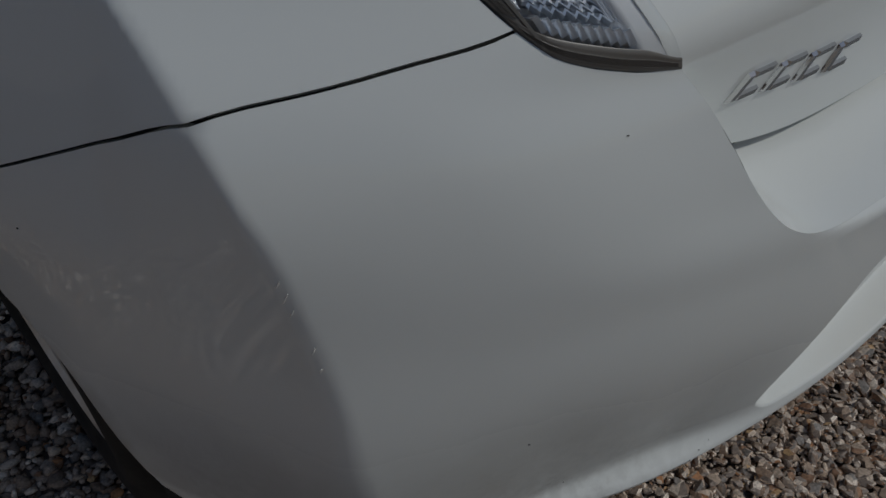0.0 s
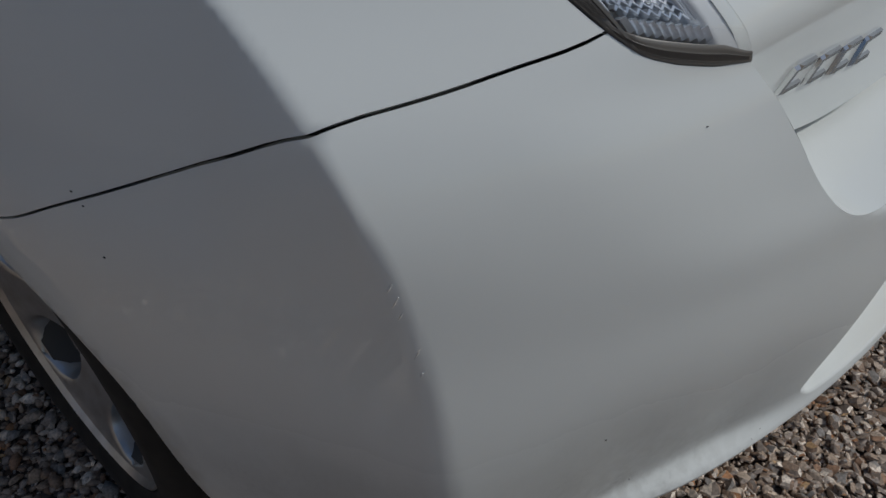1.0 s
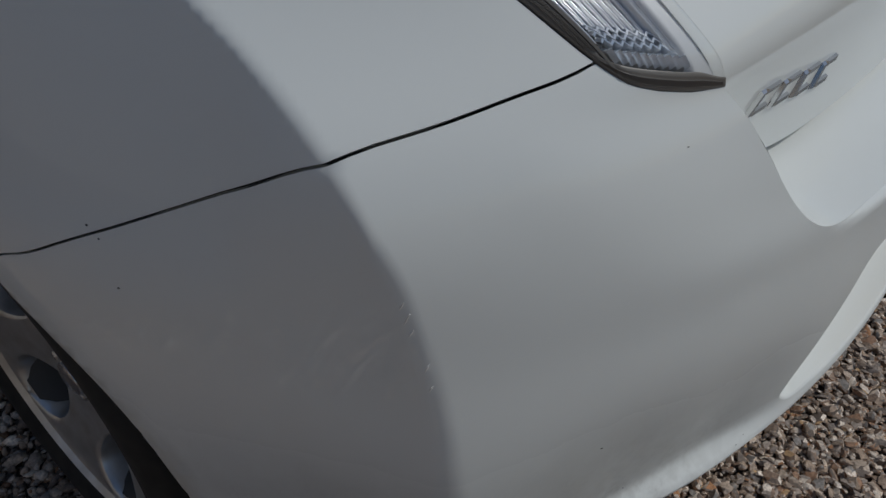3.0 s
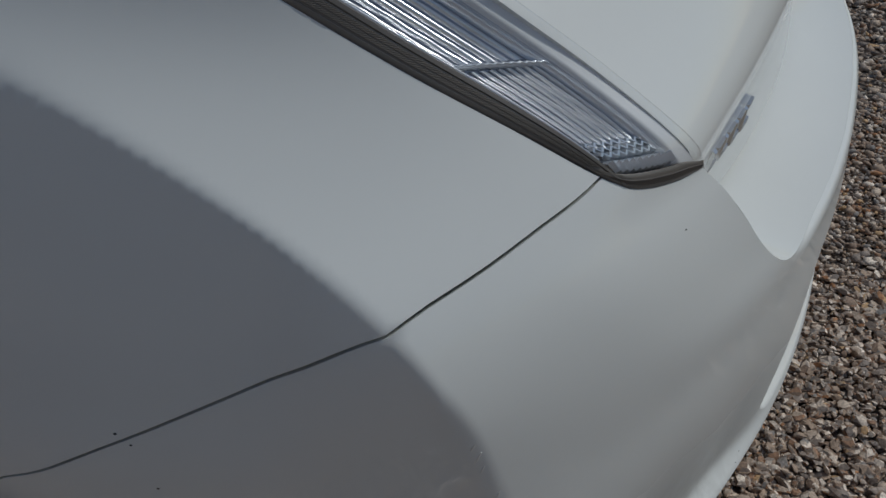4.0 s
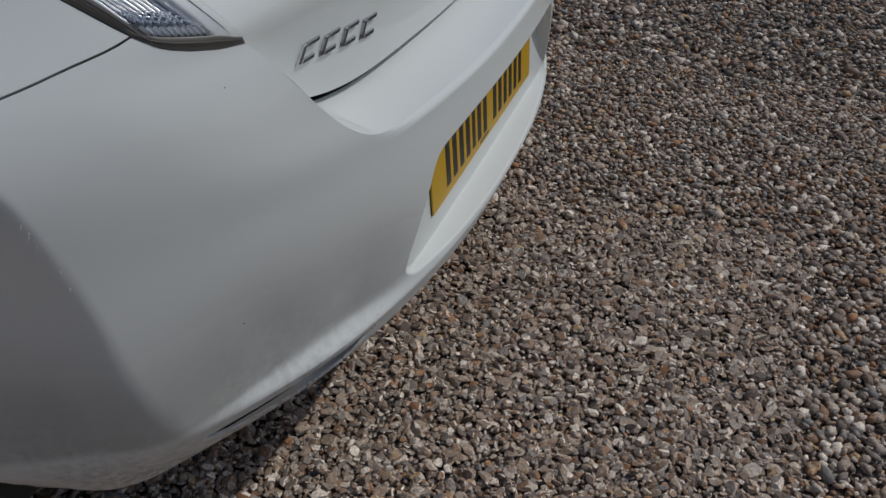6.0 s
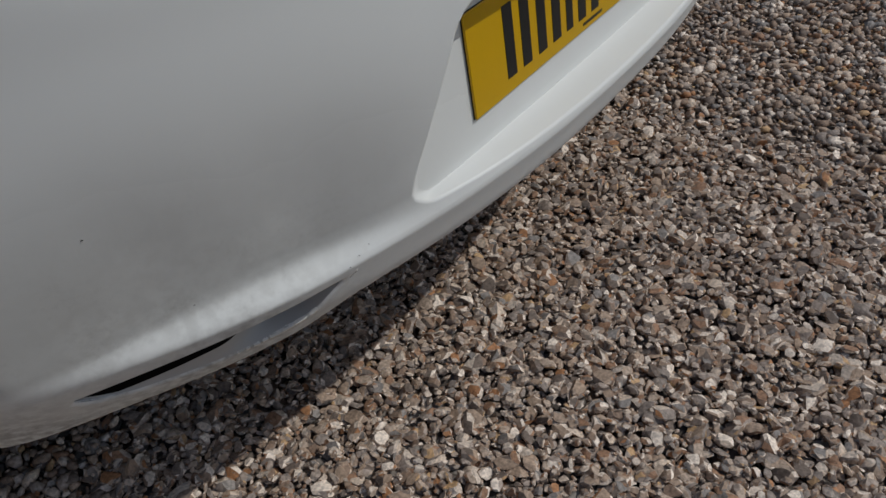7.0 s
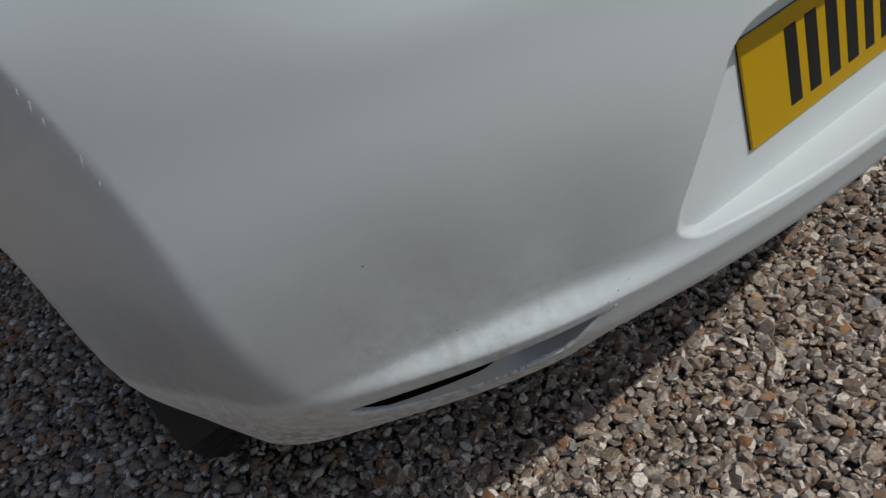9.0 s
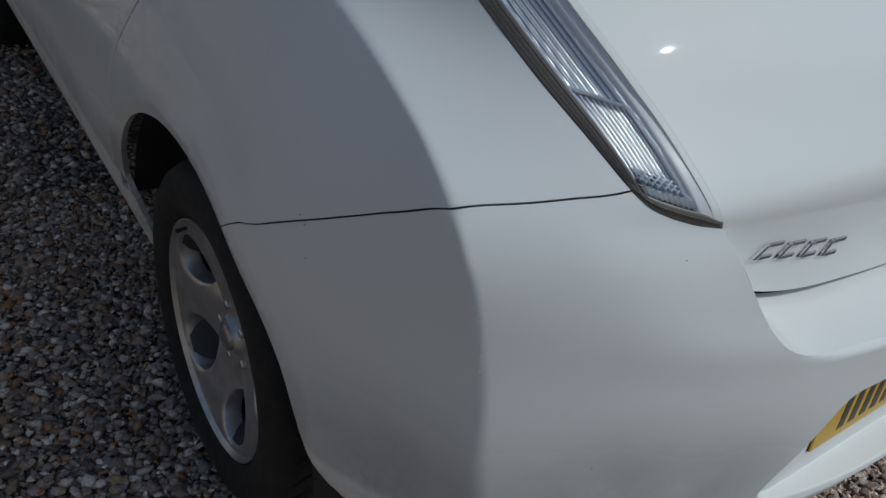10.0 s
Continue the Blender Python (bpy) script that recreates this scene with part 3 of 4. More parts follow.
def gravel(name, x0, x1, y0, y1, pitch, size, level, seed, keep=None, label=""):
    """A layer of loose stones over a stretch of the drive."""
    rng = np.random.default_rng(seed)
    gx, gy = np.meshgrid(np.arange(x0, x1, pitch), np.arange(y0, y1, pitch))
    c = np.stack([gx.ravel(), gy.ravel()], 1) + rng.uniform(-0.5, 0.5, (gx.size, 2)) * pitch * 1.1
    if keep is not None:
        c = c[keep(c)]
    n = len(c)
    v, f = base_stone(level)
    r = size * np.clip(rng.lognormal(-0.04, 0.40, n), 0.42, 2.2)
    ax = np.stack([rng.uniform(0.95, 1.35, n), rng.uniform(0.75, 1.0, n), rng.uniform(0.40, 0.66, n)], 1) * r[:, None]
    # angular shapes: a few random cuts flatten each pebble
    P = np.repeat(v[None], n, 0) * (1 + rng.normal(0, 0.09 if level > 1 else 0.16, (n, len(v), 1)))
    for _ in range(8):
        d = rng.normal(size=(n, 1, 3))
        d /= np.linalg.norm(d, axis=2, keepdims=True)
        h = (P * d).sum(2, keepdims=True)
        P = P - d * np.clip(h - rng.uniform(0.48, 0.85, (n, 1, 1)), 0, None)
    P = P * ax[:, None]
    tilt, spin = rng.normal(0, 0.34, (2, n)), rng.uniform(0, 2 * math.pi, n)
    for a, (i, j) in ((tilt[0], (1, 2)), (tilt[1], (0, 2)), (spin, (0, 1))):
        ca, sa = np.cos(a)[:, None], np.sin(a)[:, None]
        P[..., i], P[..., j] = P[..., i] * ca - P[..., j] * sa, P[..., i] * sa + P[..., j] * ca
    wave = 0.006 * np.sin(c[:, 0] * 5.1 + 1) * np.cos(c[:, 1] * 4.3)
    P[..., :2] += c[:, None]
    P[..., 2] += (rng.uniform(-0.008, 0.003, n) + wave * 0.6)[:, None]
    me = bpy.data.meshes.new(name)
    nf = len(f)
    idx = (f[None] + (np.arange(n) * len(v))[:, None, None]).reshape(-1)
    me.vertices.add(n * len(v))
    me.vertices.foreach_set("co", P.reshape(-1))
    me.loops.add(len(idx))
    me.loops.foreach_set("vertex_index", idx)
    me.polygons.add(n * nf)
    me.polygons.foreach_set("loop_start", np.arange(n * nf) * 3)
    if level > 1:
        me.polygons.foreach_set("use_smooth", np.ones(n * nf, bool))
    me.update(calc_edges=True)
    if level > 1:
        me.set_sharp_from_angle(angle=radians(17))
    me.materials.append(STONE)
    return me


CLOSE = (-0.68, 0.56, -0.56, 0.52)
MID = (-1.75, 1.45, -1.15, 2.1)


def within(c, b):
    return (c[:, 0] > b[0]) & (c[:, 0] < b[1]) & (c[:, 1] > b[2]) & (c[:, 1] < b[3])


beds = [gravel("gravel", *CLOSE, 0.0097, 0.0080, 2, 11), gravel("gravel", *MID, 0.0106, 0.0087, 1, 12, lambda c: ~within(c, CLOSE)),
        gravel("gravel", -2.6, 5.2, -2.0, 5.6, 0.0205, 0.0140, 0, 13, lambda c: ~within(c, MID) & ((c[:, 0] > 0.6) | (c[:, 0] < -0.6) | (c[:, 1] < 0)))]
for me in beds:
    tagged(new("gravel", me), "loose brown, grey and tan gravel stones", "gravel", kind="stuff")

# ---- the car ----
car = tagged(new("car"), "white five-door hatchback with dusty bumper parked on gravel", "car")
car.matrix_world = pose(0.002, 0.0122, -0.0429, 1.1, -0.31, 0.17)


def arch_at(deg, r=ARCH_R):
    """A point of the wheel arch's edge; 0 degrees looks to the tail, 90 up."""
    y, z = ARCH_Y - r * math.cos(radians(deg)), ARCH_Z + ARCH_FLAT * r * math.sin(radians(deg))
    return -float(flank(y, z)), y, z


SEAM = [(-0.627, 0.2437, 0.9152), (-0.6384, 0.2526, 0.9118), (-0.6755, 0.2703, 0.9056), (-0.7089, 0.2865, 0.8998), (-0.7421, 0.3022, 0.8948), (-0.7746, 0.317, 0.8894), (-0.7949, 0.3418, 0.8775), (-0.8058, 0.3735, 0.8598),
        (-0.8191, 0.409, 0.8396), (-0.8326, 0.4416, 0.8214), (-0.847, 0.4741, 0.803), (-0.861, 0.5069, 0.7849), (-0.8731, 0.5397, 0.7662), (-0.8821, 0.5733, 0.7474), (-0.8867, 0.6084, 0.731), arch_at(63)]
TIP = (-0.536, 0.1945, 0.8815)
CORNER = [TIP, (-0.5239, 0.1806, 0.8629), (-0.5128, 0.1683, 0.844), (-0.4996, 0.1555, 0.8208), (-0.4892, 0.1462, 0.8015), (-0.4751, 0.1366, 0.7799), (-0.4552, 0.1241, 0.7561), (-0.4255, 0.1124, 0.7358),
          (-0.390, 0.1012, 0.7259), (-0.346, 0.0905, 0.7232), (-0.282, 0.0797, 0.7225), (-0.15, 0.067, 0.7205), (0, 0.061, 0.7205)]
LAMP_LOW = [(-0.627, 0.2437, 0.9152), (-0.6094, 0.2278, 0.900), (-0.5896, 0.2149, 0.8921), (-0.5641, 0.204, 0.8854), TIP]
LAMP_LEFT = [(-0.627, 0.2437, 0.9152), (-0.6515, 0.2963, 0.9535), (-0.670, 0.3439, 0.9848), (-0.6861, 0.3893, 1.0155), (-0.701, 0.4385, 1.0491), (-0.7185, 0.4937, 1.0889), (-0.733, 0.545, 1.125)]
LAMP_RIGHT = [TIP, (-0.5396, 0.1948, 0.8923), (-0.5498, 0.206, 0.9129), (-0.5632, 0.2374, 0.9436), (-0.5799, 0.2716, 0.9761), (-0.5963, 0.2974, 1.001), (-0.6128, 0.3273, 1.028), (-0.6337, 0.3738, 1.065), (-0.651, 0.427, 1.108)]


def ux(x, z):
    return girth(x, float(rear(x, z)))


low_edge = spline([0, 0.3, 0.40, 0.44, 0.475, 0.51, 0.57, 0.64, 0.70, 0.76, 0.83], [0.386, 0.390, 0.388, 0.380, 0.362, 0.352, 0.345, 0.341, 0.344, 0.351, 0.395])
arch_low = [p for p in (arch_at(d) for d in np.arange(63, 7, -3.5)) if p[2] > 0.405]


def joined(*runs):
    """One outline out of runs of points, with no doubled ones."""
    out = []
    for run in runs:
        for p in run:
            if not out or math.dist(p, out[-1]) > 0.003:
                out.append((float(p[0]), float(p[1])))
    while math.dist(out[0], out[-1]) < 0.003:
        out.pop()
    return out


def both(half):
    """An outline that starts and ends in the middle plane, with its mirror image."""
    return joined(half, [(-u, z) for u, z in half[::-1]])


u_end = girth(*arch_low[-1][:2])
half = joined(dense(uz(CORNER)[::-1], 0.006, True), dense(uz(LAMP_LOW)[::-1], 0.006), dense(uz(SEAM), 0.01, True), dense(uz(arch_low), 0.01),
              [(u, float(low_edge(u))) for u in np.arange(u_end - 0.012, 0.004, -0.012)] + [(0.0, float(low_edge(0)))])
BUMPER = both(half)

# the recess of the plate and the air slots under the skirt
RECESS = dense([(0.371, 0.483), (0.366, 0.503), (0.356, 0.525), (0.343, 0.552), (0.329, 0.58), (0.314, 0.61), (0.302, 0.63), (0.288, 0.641), (0.262, 0.648), (0.2, 0.655), (0.1, 0.66), (0, 0.661)], 0.004, True)
RECESS_LOW = dense([(0, 0.4575), (0.1, 0.4585), (0.2, 0.460), (0.28, 0.462), (0.335, 0.465), (0.36, 0.470), (0.369, 0.4765)], 0.004, True)
ring = joined(RECESS, [(-u, z) for u, z in RECESS[::-1]], [(-u, z) for u, z in RECESS_LOW[::-1]], RECESS_LOW)
slot_top = [(-0.690, 0.418), (-0.64, 0.4225), (-0.58, 0.4265), (-0.52, 0.4300), (-0.462, 0.4325)]
slot_low = [(-0.462, 0.4295), (-0.475, 0.418), (-0.490, 0.401), (-0.505, 0.393), (-0.525, 0.387), (-0.555, 0.383), (-0.60, 0.382), (-0.645, 0.388), (-0.675, 0.399), (-0.69, 0.412)]
slot = joined(dense([(ux(x, z), z) for x, z in slot_top], 0.006, True), dense([(ux(x, z), z) for x, z in slot_low], 0.006, True))
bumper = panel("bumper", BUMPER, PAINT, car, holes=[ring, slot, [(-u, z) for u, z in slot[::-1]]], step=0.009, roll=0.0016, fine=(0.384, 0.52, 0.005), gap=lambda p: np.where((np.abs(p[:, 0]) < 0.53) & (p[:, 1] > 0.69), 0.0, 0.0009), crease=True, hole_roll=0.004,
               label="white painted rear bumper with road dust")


def mirrored(ob, parent, label=""):
    """The same part on the other side of the car."""
    me = ob.data.copy()
    me.transform(Matrix.Scale(-1, 4, (1, 0, 0)))
    me.flip_normals()
    twin = new(ob.name.split(".")[0], me)
    twin.parent = parent
    return tagged(twin, label or (ob["label"] if "label" in ob else ""))


# inside of the air slot: a scooped floor that rises to the upper edge, and a black sheet for the unlit hollow at its
# outer end
slot_roof = spline([-p[0] for p in slot_top[::-1]], [p[1] for p in slot_top[::-1]])
slot_sill = spline([-p[0] for p in slot_low], [p[1] for p in slot_low])


def slot_inside():
    a = np.linspace(0.464, 0.690, 70)
    zt, zl = slot_roof(a), slot_sill(a)
    top = sunk([ux(-x, z) for x, z in zip(a, zt)], zt, 0.0021)
    low = sunk([ux(-x, z) for x, z in zip(a, zl)], zl, 0.0021)
    reach = 1 - 0.52 * np.clip((a - 0.53) / 0.13, 0, 1)
    deep = 0.060 * ease(a, 0.456, 0.490) * (1 - 0.90 * ease(a, 0.475, 0.575))
    rows = []
    for v in np.linspace(0, 1, 14):
        p = low + (top - low) * (reach * v)[:, None]
        p[:, 1] += deep * (1 - (1 - v) ** 3)
        rows.append(p)
    walls = loft("slot_lining", rows, SCOOP_SHADE, bumper, "scooped floor of the air slot")
    k = a > 0.53
    back = [q[k] for q in [top + [0, 0.0, 0], top + [0.006, 0.05, 0.004], rows[-1] + [0.006, 0.05, -0.03], rows[-1] + [0, 0.004, -0.012], rows[-1]]]
    cap = loft("slot_opening", back, VOID, bumper, "black sheet standing for the unlit hollow behind the slot", smooth=False)
    mirrored(walls, bumper)
    mirrored(cap, bumper)
    bm = bmesh.new()
    bmesh.ops.create_cube(bm, size=1, matrix=pose(-0.655, 0.238, 0.411, 0, 4, -29) @ Matrix.Diagonal((0.06, 0.004, 0.014, 1)))
    bmesh.ops.bevel(bm, geom=bm.edges[:], offset=0.002, segments=2, affect="EDGES")
    red = part("reflector", bm, DARK_RED, bumper, "dark red reflector")
    mirrored(red, bumper)


slot_inside()


# tray behind the plate
def tray(u, z):
    u, z = np.asarray(u, float), np.asarray(z, float)
    y = 0.1062 + 0.0875 * (z - 0.557)
    return np.stack([-u, y + 0 * u, z], -1)


def plate_tray():
    r = np.array(ring)
    out = sunk(r[:, 0], r[:, 1], 0.0022)
    floor2 = r.copy()
    low = ease(0.525 - r[:, 1], 0.0, 0.045)
    floor2[:, 1] = r[:, 1] + low * (0.001 + 0.003 * np.clip((0.371 - np.abs(r[:, 0])) / 0.15, 0, 1)) - (1 - low) * 0.004
    floor2[:, 0] = r[:, 0] * 0.965
    deep = tray(floor2[:, 0], floor2[:, 1])
    rows = []
    for f in np.linspace(0, 1, 12):
        p = out * (1 - f) + deep * f
        p[:, 1] = out[:, 1] + (deep[:, 1] - out[:, 1]) * (1 - (1 - f) ** 1.8)
        rows.append(p)
    loft("recess_wall", rows, PAINT, bumper, closed=True)
    panel("recess_floor", joined(floor2), PAINT, bumper, surface=tray, step=0.02, roll=0.0002, flange=0.001)


plate_tray()

# quarter panel
DOOR_GAP = [(1.272, 0.47), (1.265, 0.54), (1.245, 0.62), (1.20, 0.70), (1.135, 0.78), (1.06, 0.85), (1.0, 0.90), (0.945, 0.96), (0.915, 1.02), (0.90, 1.125)]
U0 = FAN - PX - PY
gap_uz = [(y + U0, z) for y, z in DOOR_GAP]
top_u = girth(*LAMP_LEFT[-1][:2])
QUARTER = joined(dense(uz(SEAM), 0.01, True)[::-1], dense(uz(LAMP_LEFT), 0.01, True), [(u, 1.125) for u in np.arange(top_u + 0.02, 0.9 + U0, 0.02)],
                 dense(gap_uz[::-1], 0.012, True), dense([(1.272 + U0, 0.47), (1.262 + U0, 0.42)], 0.012), dense(uz([arch_at(d) for d in np.linspace(168, 63, 31)]), 0.012))
quarter = panel("quarter_panel", QUARTER, PAINT, car, step=0.008, roll=0.0014, gap=0.0009, crease=True, label="white rear quarter panel, dusty round the arch")
mirrored(quarter, car)
REAR_DOOR = joined(dense(gap_uz, 0.012, True), [(u, 1.125) for u in np.arange(0.92 + U0, 2.18 + U0, 0.03)], dense([(2.2 + U0, 1.125), (2.2 + U0, 0.42)], 0.03),
                   [(u, 0.42) for u in np.arange(2.17 + U0, 1.27 + U0, -0.03)])
door = panel("rear_door", REAR_DOOR, PAINT, car, step=0.03, roll=0.004, gap=0.004)
mirrored(door, car)
FRONT_DOOR = joined(dense([(2.2 + U0, 0.42), (2.2 + U0, 1.125)], 0.03), [(u, 1.125) for u in np.arange(2.23 + U0, 3.15 + U0, 0.03)], dense([(3.15 + U0, 1.1), (3.12 + U0, 0.42)], 0.03),
                    [(u, 0.42) for u in np.arange(3.1 + U0, 2.2 + U0, -0.03)])
door = panel("front_door", FRONT_DOOR, PAINT, car, step=0.03, roll=0.004, gap=0.004)
mirrored(door, car)
FRONT_ARCH = [(3.568 - 0.40 * math.cos(radians(d)) + U0, 0.325 + 0.40 * math.sin(radians(d))) for d in range(14, 167, 6)]
WING = joined(dense([(3.12 + U0, 0.42), (3.15 + U0, 1.02)], 0.03), dense([(3.15 + U0, 1.02), (4.2 + U0, 0.86)], 0.03), dense([(4.2 + U0, 0.86), (4.2 + U0, 0.42)], 0.03), FRONT_ARCH[::-1])
wing = panel("front_wing", WING, PAINT, car, step=0.03, roll=0.004, gap=0.004)
mirrored(wing, car)
SILL = joined([(u, 0.416) for u in np.arange(1.27 + U0, 3.16 + U0, 0.03)], [(u, 0.24) for u in np.arange(3.14 + U0, 1.26 + U0, -0.03)])
sill = panel("sill", SILL, PAINT, car, step=0.03, roll=0.004)
mirrored(sill, car)

# tailgate
gate_mid = spline([0.70, 0.745, 0.815, 0.855, 0.892, 0.913, 0.944, 0.976, 1.001, 1.028, 1.065, 1.108, 1.14], [0.162, 0.1587, 0.1655, 0.1635, 0.161, 0.1645, 0.1773, 0.1946, 0.208, 0.2248, 0.2563, 0.2969, 0.327])
gate_bow = spline([0.70, 0.745, 0.81, 0.855, 0.892, 0.913, 0.944, 0.976, 1.001, 1.028, 1.065, 1.11, 1.14], [0.28, 0.27, 0.18, 0.135, 0.115, 0.132, 0.18, 0.22, 0.243, 0.265, 0.285, 0.30, 0.305])


def gate(u, z):
    u, z = np.asarray(u, float), np.asarray(z, float)
    return np.stack([-u, gate_mid(z) + gate_bow(z) * np.abs(u) ** 2 + 0.003, z], -1)


gate_low = spline([0, 0.15, 0.232, 0.315, 0.3565, 0.40, 0.44, 0.48, 0.5], [0.745, 0.7445, 0.742, 0.7405, 0.744, 0.7525, 0.766, 0.784, 0.794])
GATE = both(joined([(u, float(gate_low(u))) for u in np.arange(0, 0.485, 0.012)], [(-x + 0.007, z) for x, y, z in dense(LAMP_RIGHT, 0.012, True)], [(0.0, 1.115)]))
tailgate = panel("tailgate", GATE, PAINT, car, surface=gate, step=0.016, roll=0.004, flange=0.02, label="white tailgate")

# specks of tar and chips in the paint
TAR = material("tar", (0.02, 0.018, 0.016), 0.6)
BARE = material("bare_plastic", (0.80, 0.78, 0.73), 0.8)
CHIP_SHADE = material("chip_shadow", (0.16, 0.15, 0.14), 0.9)


def fleck(name, x, z, wide, high, mat, parent, seed, tilt=0.0, on_flank=False, y=0.0):
    """A small uneven patch that lies on the body."""
    rng = random.Random(seed)
    u0 = girth(x, y) if on_flank else ux(x, z)
    pts = []
    for k in range(11):
        a, r = 2 * math.pi * k / 11, rng.uniform(0.55, 1.1)
        du, dz = r * wide * math.cos(a), r * high * math.sin(a)
        pts.append((u0 + du * math.cos(tilt) - dz * math.sin(tilt), z + du * math.sin(tilt) + dz * math.cos(tilt)))
    pts.append((u0, z))
    q = np.array(pts)
    P, e = body(q[:, 0], q[:, 1]), 0.001
    n = np.cross(body(np.array([u0]), np.array([z + e]))[0] - body(np.array([u0]), np.array([z - e]))[0], body(np.array([u0 + e]), np.array([z]))[0] - body(np.array([u0 - e]), np.array([z]))[0])
    n /= np.linalg.norm(n)
    top = P + n * 0.0004
    top[11] += n * 0.0005
    verts = np.concatenate([top, P[:11] - n * 0.001])
    faces = [(k, (k + 1) % 11, 11) for k in range(11)] + [((k + 1) % 11, k, 12 + k, 12 + (k + 1) % 11) for k in range(11)]
    return piece(name, mesh_of(name, verts, faces, mat, False), parent)


for k, (x, y, z, r) in enumerate(((-0.8553, 0.4995, 0.7965, 0.0011), (-0.8573, 0.4772, 0.752, 0.0010), (-0.8556, 0.4890, 0.789, 0.0009))):
    fleck("tar_speck", x, z, r * 0.8, r * 0.8, TAR, quarter if z > 0.795 else bumper, k, on_flank=True, y=y)
for k, (x, z, r) in enumerate(((-0.6317, 0.5827, 0.0011), (-0.428, 0.4575, 0.0009), (-0.5797, 0.4734, 0.0008), (-0.5783, 0.8533, 0.0010), (-0.455, 0.4480, 0.0009), (-0.442, 0.4530, 0.0010))):
    fleck("tar_speck", x, z, r * 0.6, r * 0.45, TAR, bumper, 20 + k)
# light scratches on the rounded crease
for k, (x, y, z) in enumerate(((-0.7736, 0.2786, 0.7958), (-0.7719, 0.2760, 0.7846), (-0.7704, 0.2741, 0.7721), (-0.7641, 0.2662, 0.7384), (-0.7624, 0.2637, 0.7185))):
    fleck("paint_scratch", x, z, 0.0005, 0.0035 if k % 2 == 0 else 0.006, BARE, bumper, 80 + k, 0.25, on_flank=True, y=y)


# the slot's lower rim is scuffed down to the bare plastic
def scuff(a0, a1, seed):
    rng = np.random.default_rng(seed)
    a = np.linspace(a0, a1, 9)
    z = slot_sill(a)
    fade = np.sin(np.linspace(0.08, math.pi - 0.08, 9)) ** 0.5
    below = z - (0.0008 + rng.uniform(0.0006, 0.0034, 9) * fade)
    outer, crest, inner = (sunk([ux(-x, h) for x, h in zip(a, zz)], zz, drop) for zz, drop in ((below, -0.0002), (z - 0.0006 * fade, 0.0002), (z + 0.0004, 0.0021)))
    crest = crest + np.stack([0 * a, -0.0006 * fade, 0.0007 * fade * rng.uniform(0.4, 1.3, 9)], 1)
    inner = inner + np.stack([0 * a, 0.0012 + rng.uniform(0, 0.0016, 9) * fade, 0.0006 * fade], 1)
    loft("paint_chip", [outer, crest, inner], BARE, bumper, "bare cream plastic", smooth=False)


for k, (a0, a1) in enumerate(((0.486, 0.4925), (0.4955, 0.5065), (0.507, 0.5175), (0.519, 0.529), (0.5305, 0.5355), (0.538, 0.5435), (0.547, 0.5505), (0.556, 0.5585))):
    scuff(a0, a1, 40 + k)
for k, (x, z, w, h, tl) in enumerate(((-0.4527, 0.4390, 0.0030, 0.0007, 1.0), (-0.4480, 0.4420, 0.0022, 0.0008, 0.9))):
    # a darker fleck just below each chip paints its shadow
    fleck("paint_chip", x, z - 0.0050, w * 1.1, h * 1.2, CHIP_SHADE, bumper, 60 + k, -tl)
    fleck("paint_chip", x, z - 0.0040, w, h, BARE, bumper, 50 + k, -tl)

# step between bumper and tailgate
outer = np.concatenate([[(-0.559, 0.205, 0.8835), (-0.548, 0.199, 0.8820)], dense(CORNER, 0.006, True)])
outer_u, outer_z = np.array([girth(x, y) for x, y, z in outer]), outer[:, 2]
outer = body(outer_u, outer_z)
lean_z, lean_u = outer - body(outer_u, outer_z - 0.001), body(outer_u + 0.001, outer_z - 0.0005) - body(outer_u - 0.001, outer_z - 0.0005)
face_n = np.cross(lean_z, lean_u)
outer = outer - 0.0009 * face_n / np.linalg.norm(face_n, axis=1, keepdims=True)
rows = []
for f in (0.0, 0.03, 0.08, 0.2, 0.4, 0.7, 1.0):
    row = []
    for x, y, z in outer:
        xi = x + (0.05 - 0.044 * ease(z, 0.755, 0.80)) * ease(-x, 0.3, 0.5)
        zi = float(gate_low(min(-xi, 0.5))) - 0.012 if z < 0.77 else z - 0.01
        yi = float(gate(-xi, zi)[1]) + 0.014
        row.append((x + (xi - x) * f, y + (yi - y) * f, z + (zi - z) * f ** 1.4))
    rows.append(row)
full = [np.concatenate([np.array(r), (np.array(r) * [-1, 1, 1])[::-1][1:]]) for r in rows]
loft("bumper_step", full, PAINT, car, "white upward-facing step of the bumper")


# ---- number plate ----
def box(size, m=Matrix(), bevel=0.0, segments=1):
    bm = bmesh.new()
    bmesh.ops.create_cube(bm, size=1, matrix=m @ Matrix.Diagonal((*size, 1)))
    if bevel:
        bmesh.ops.bevel(bm, geom=bm.edges[:], offset=bevel, segments=segments, affect="EDGES")
    return bm


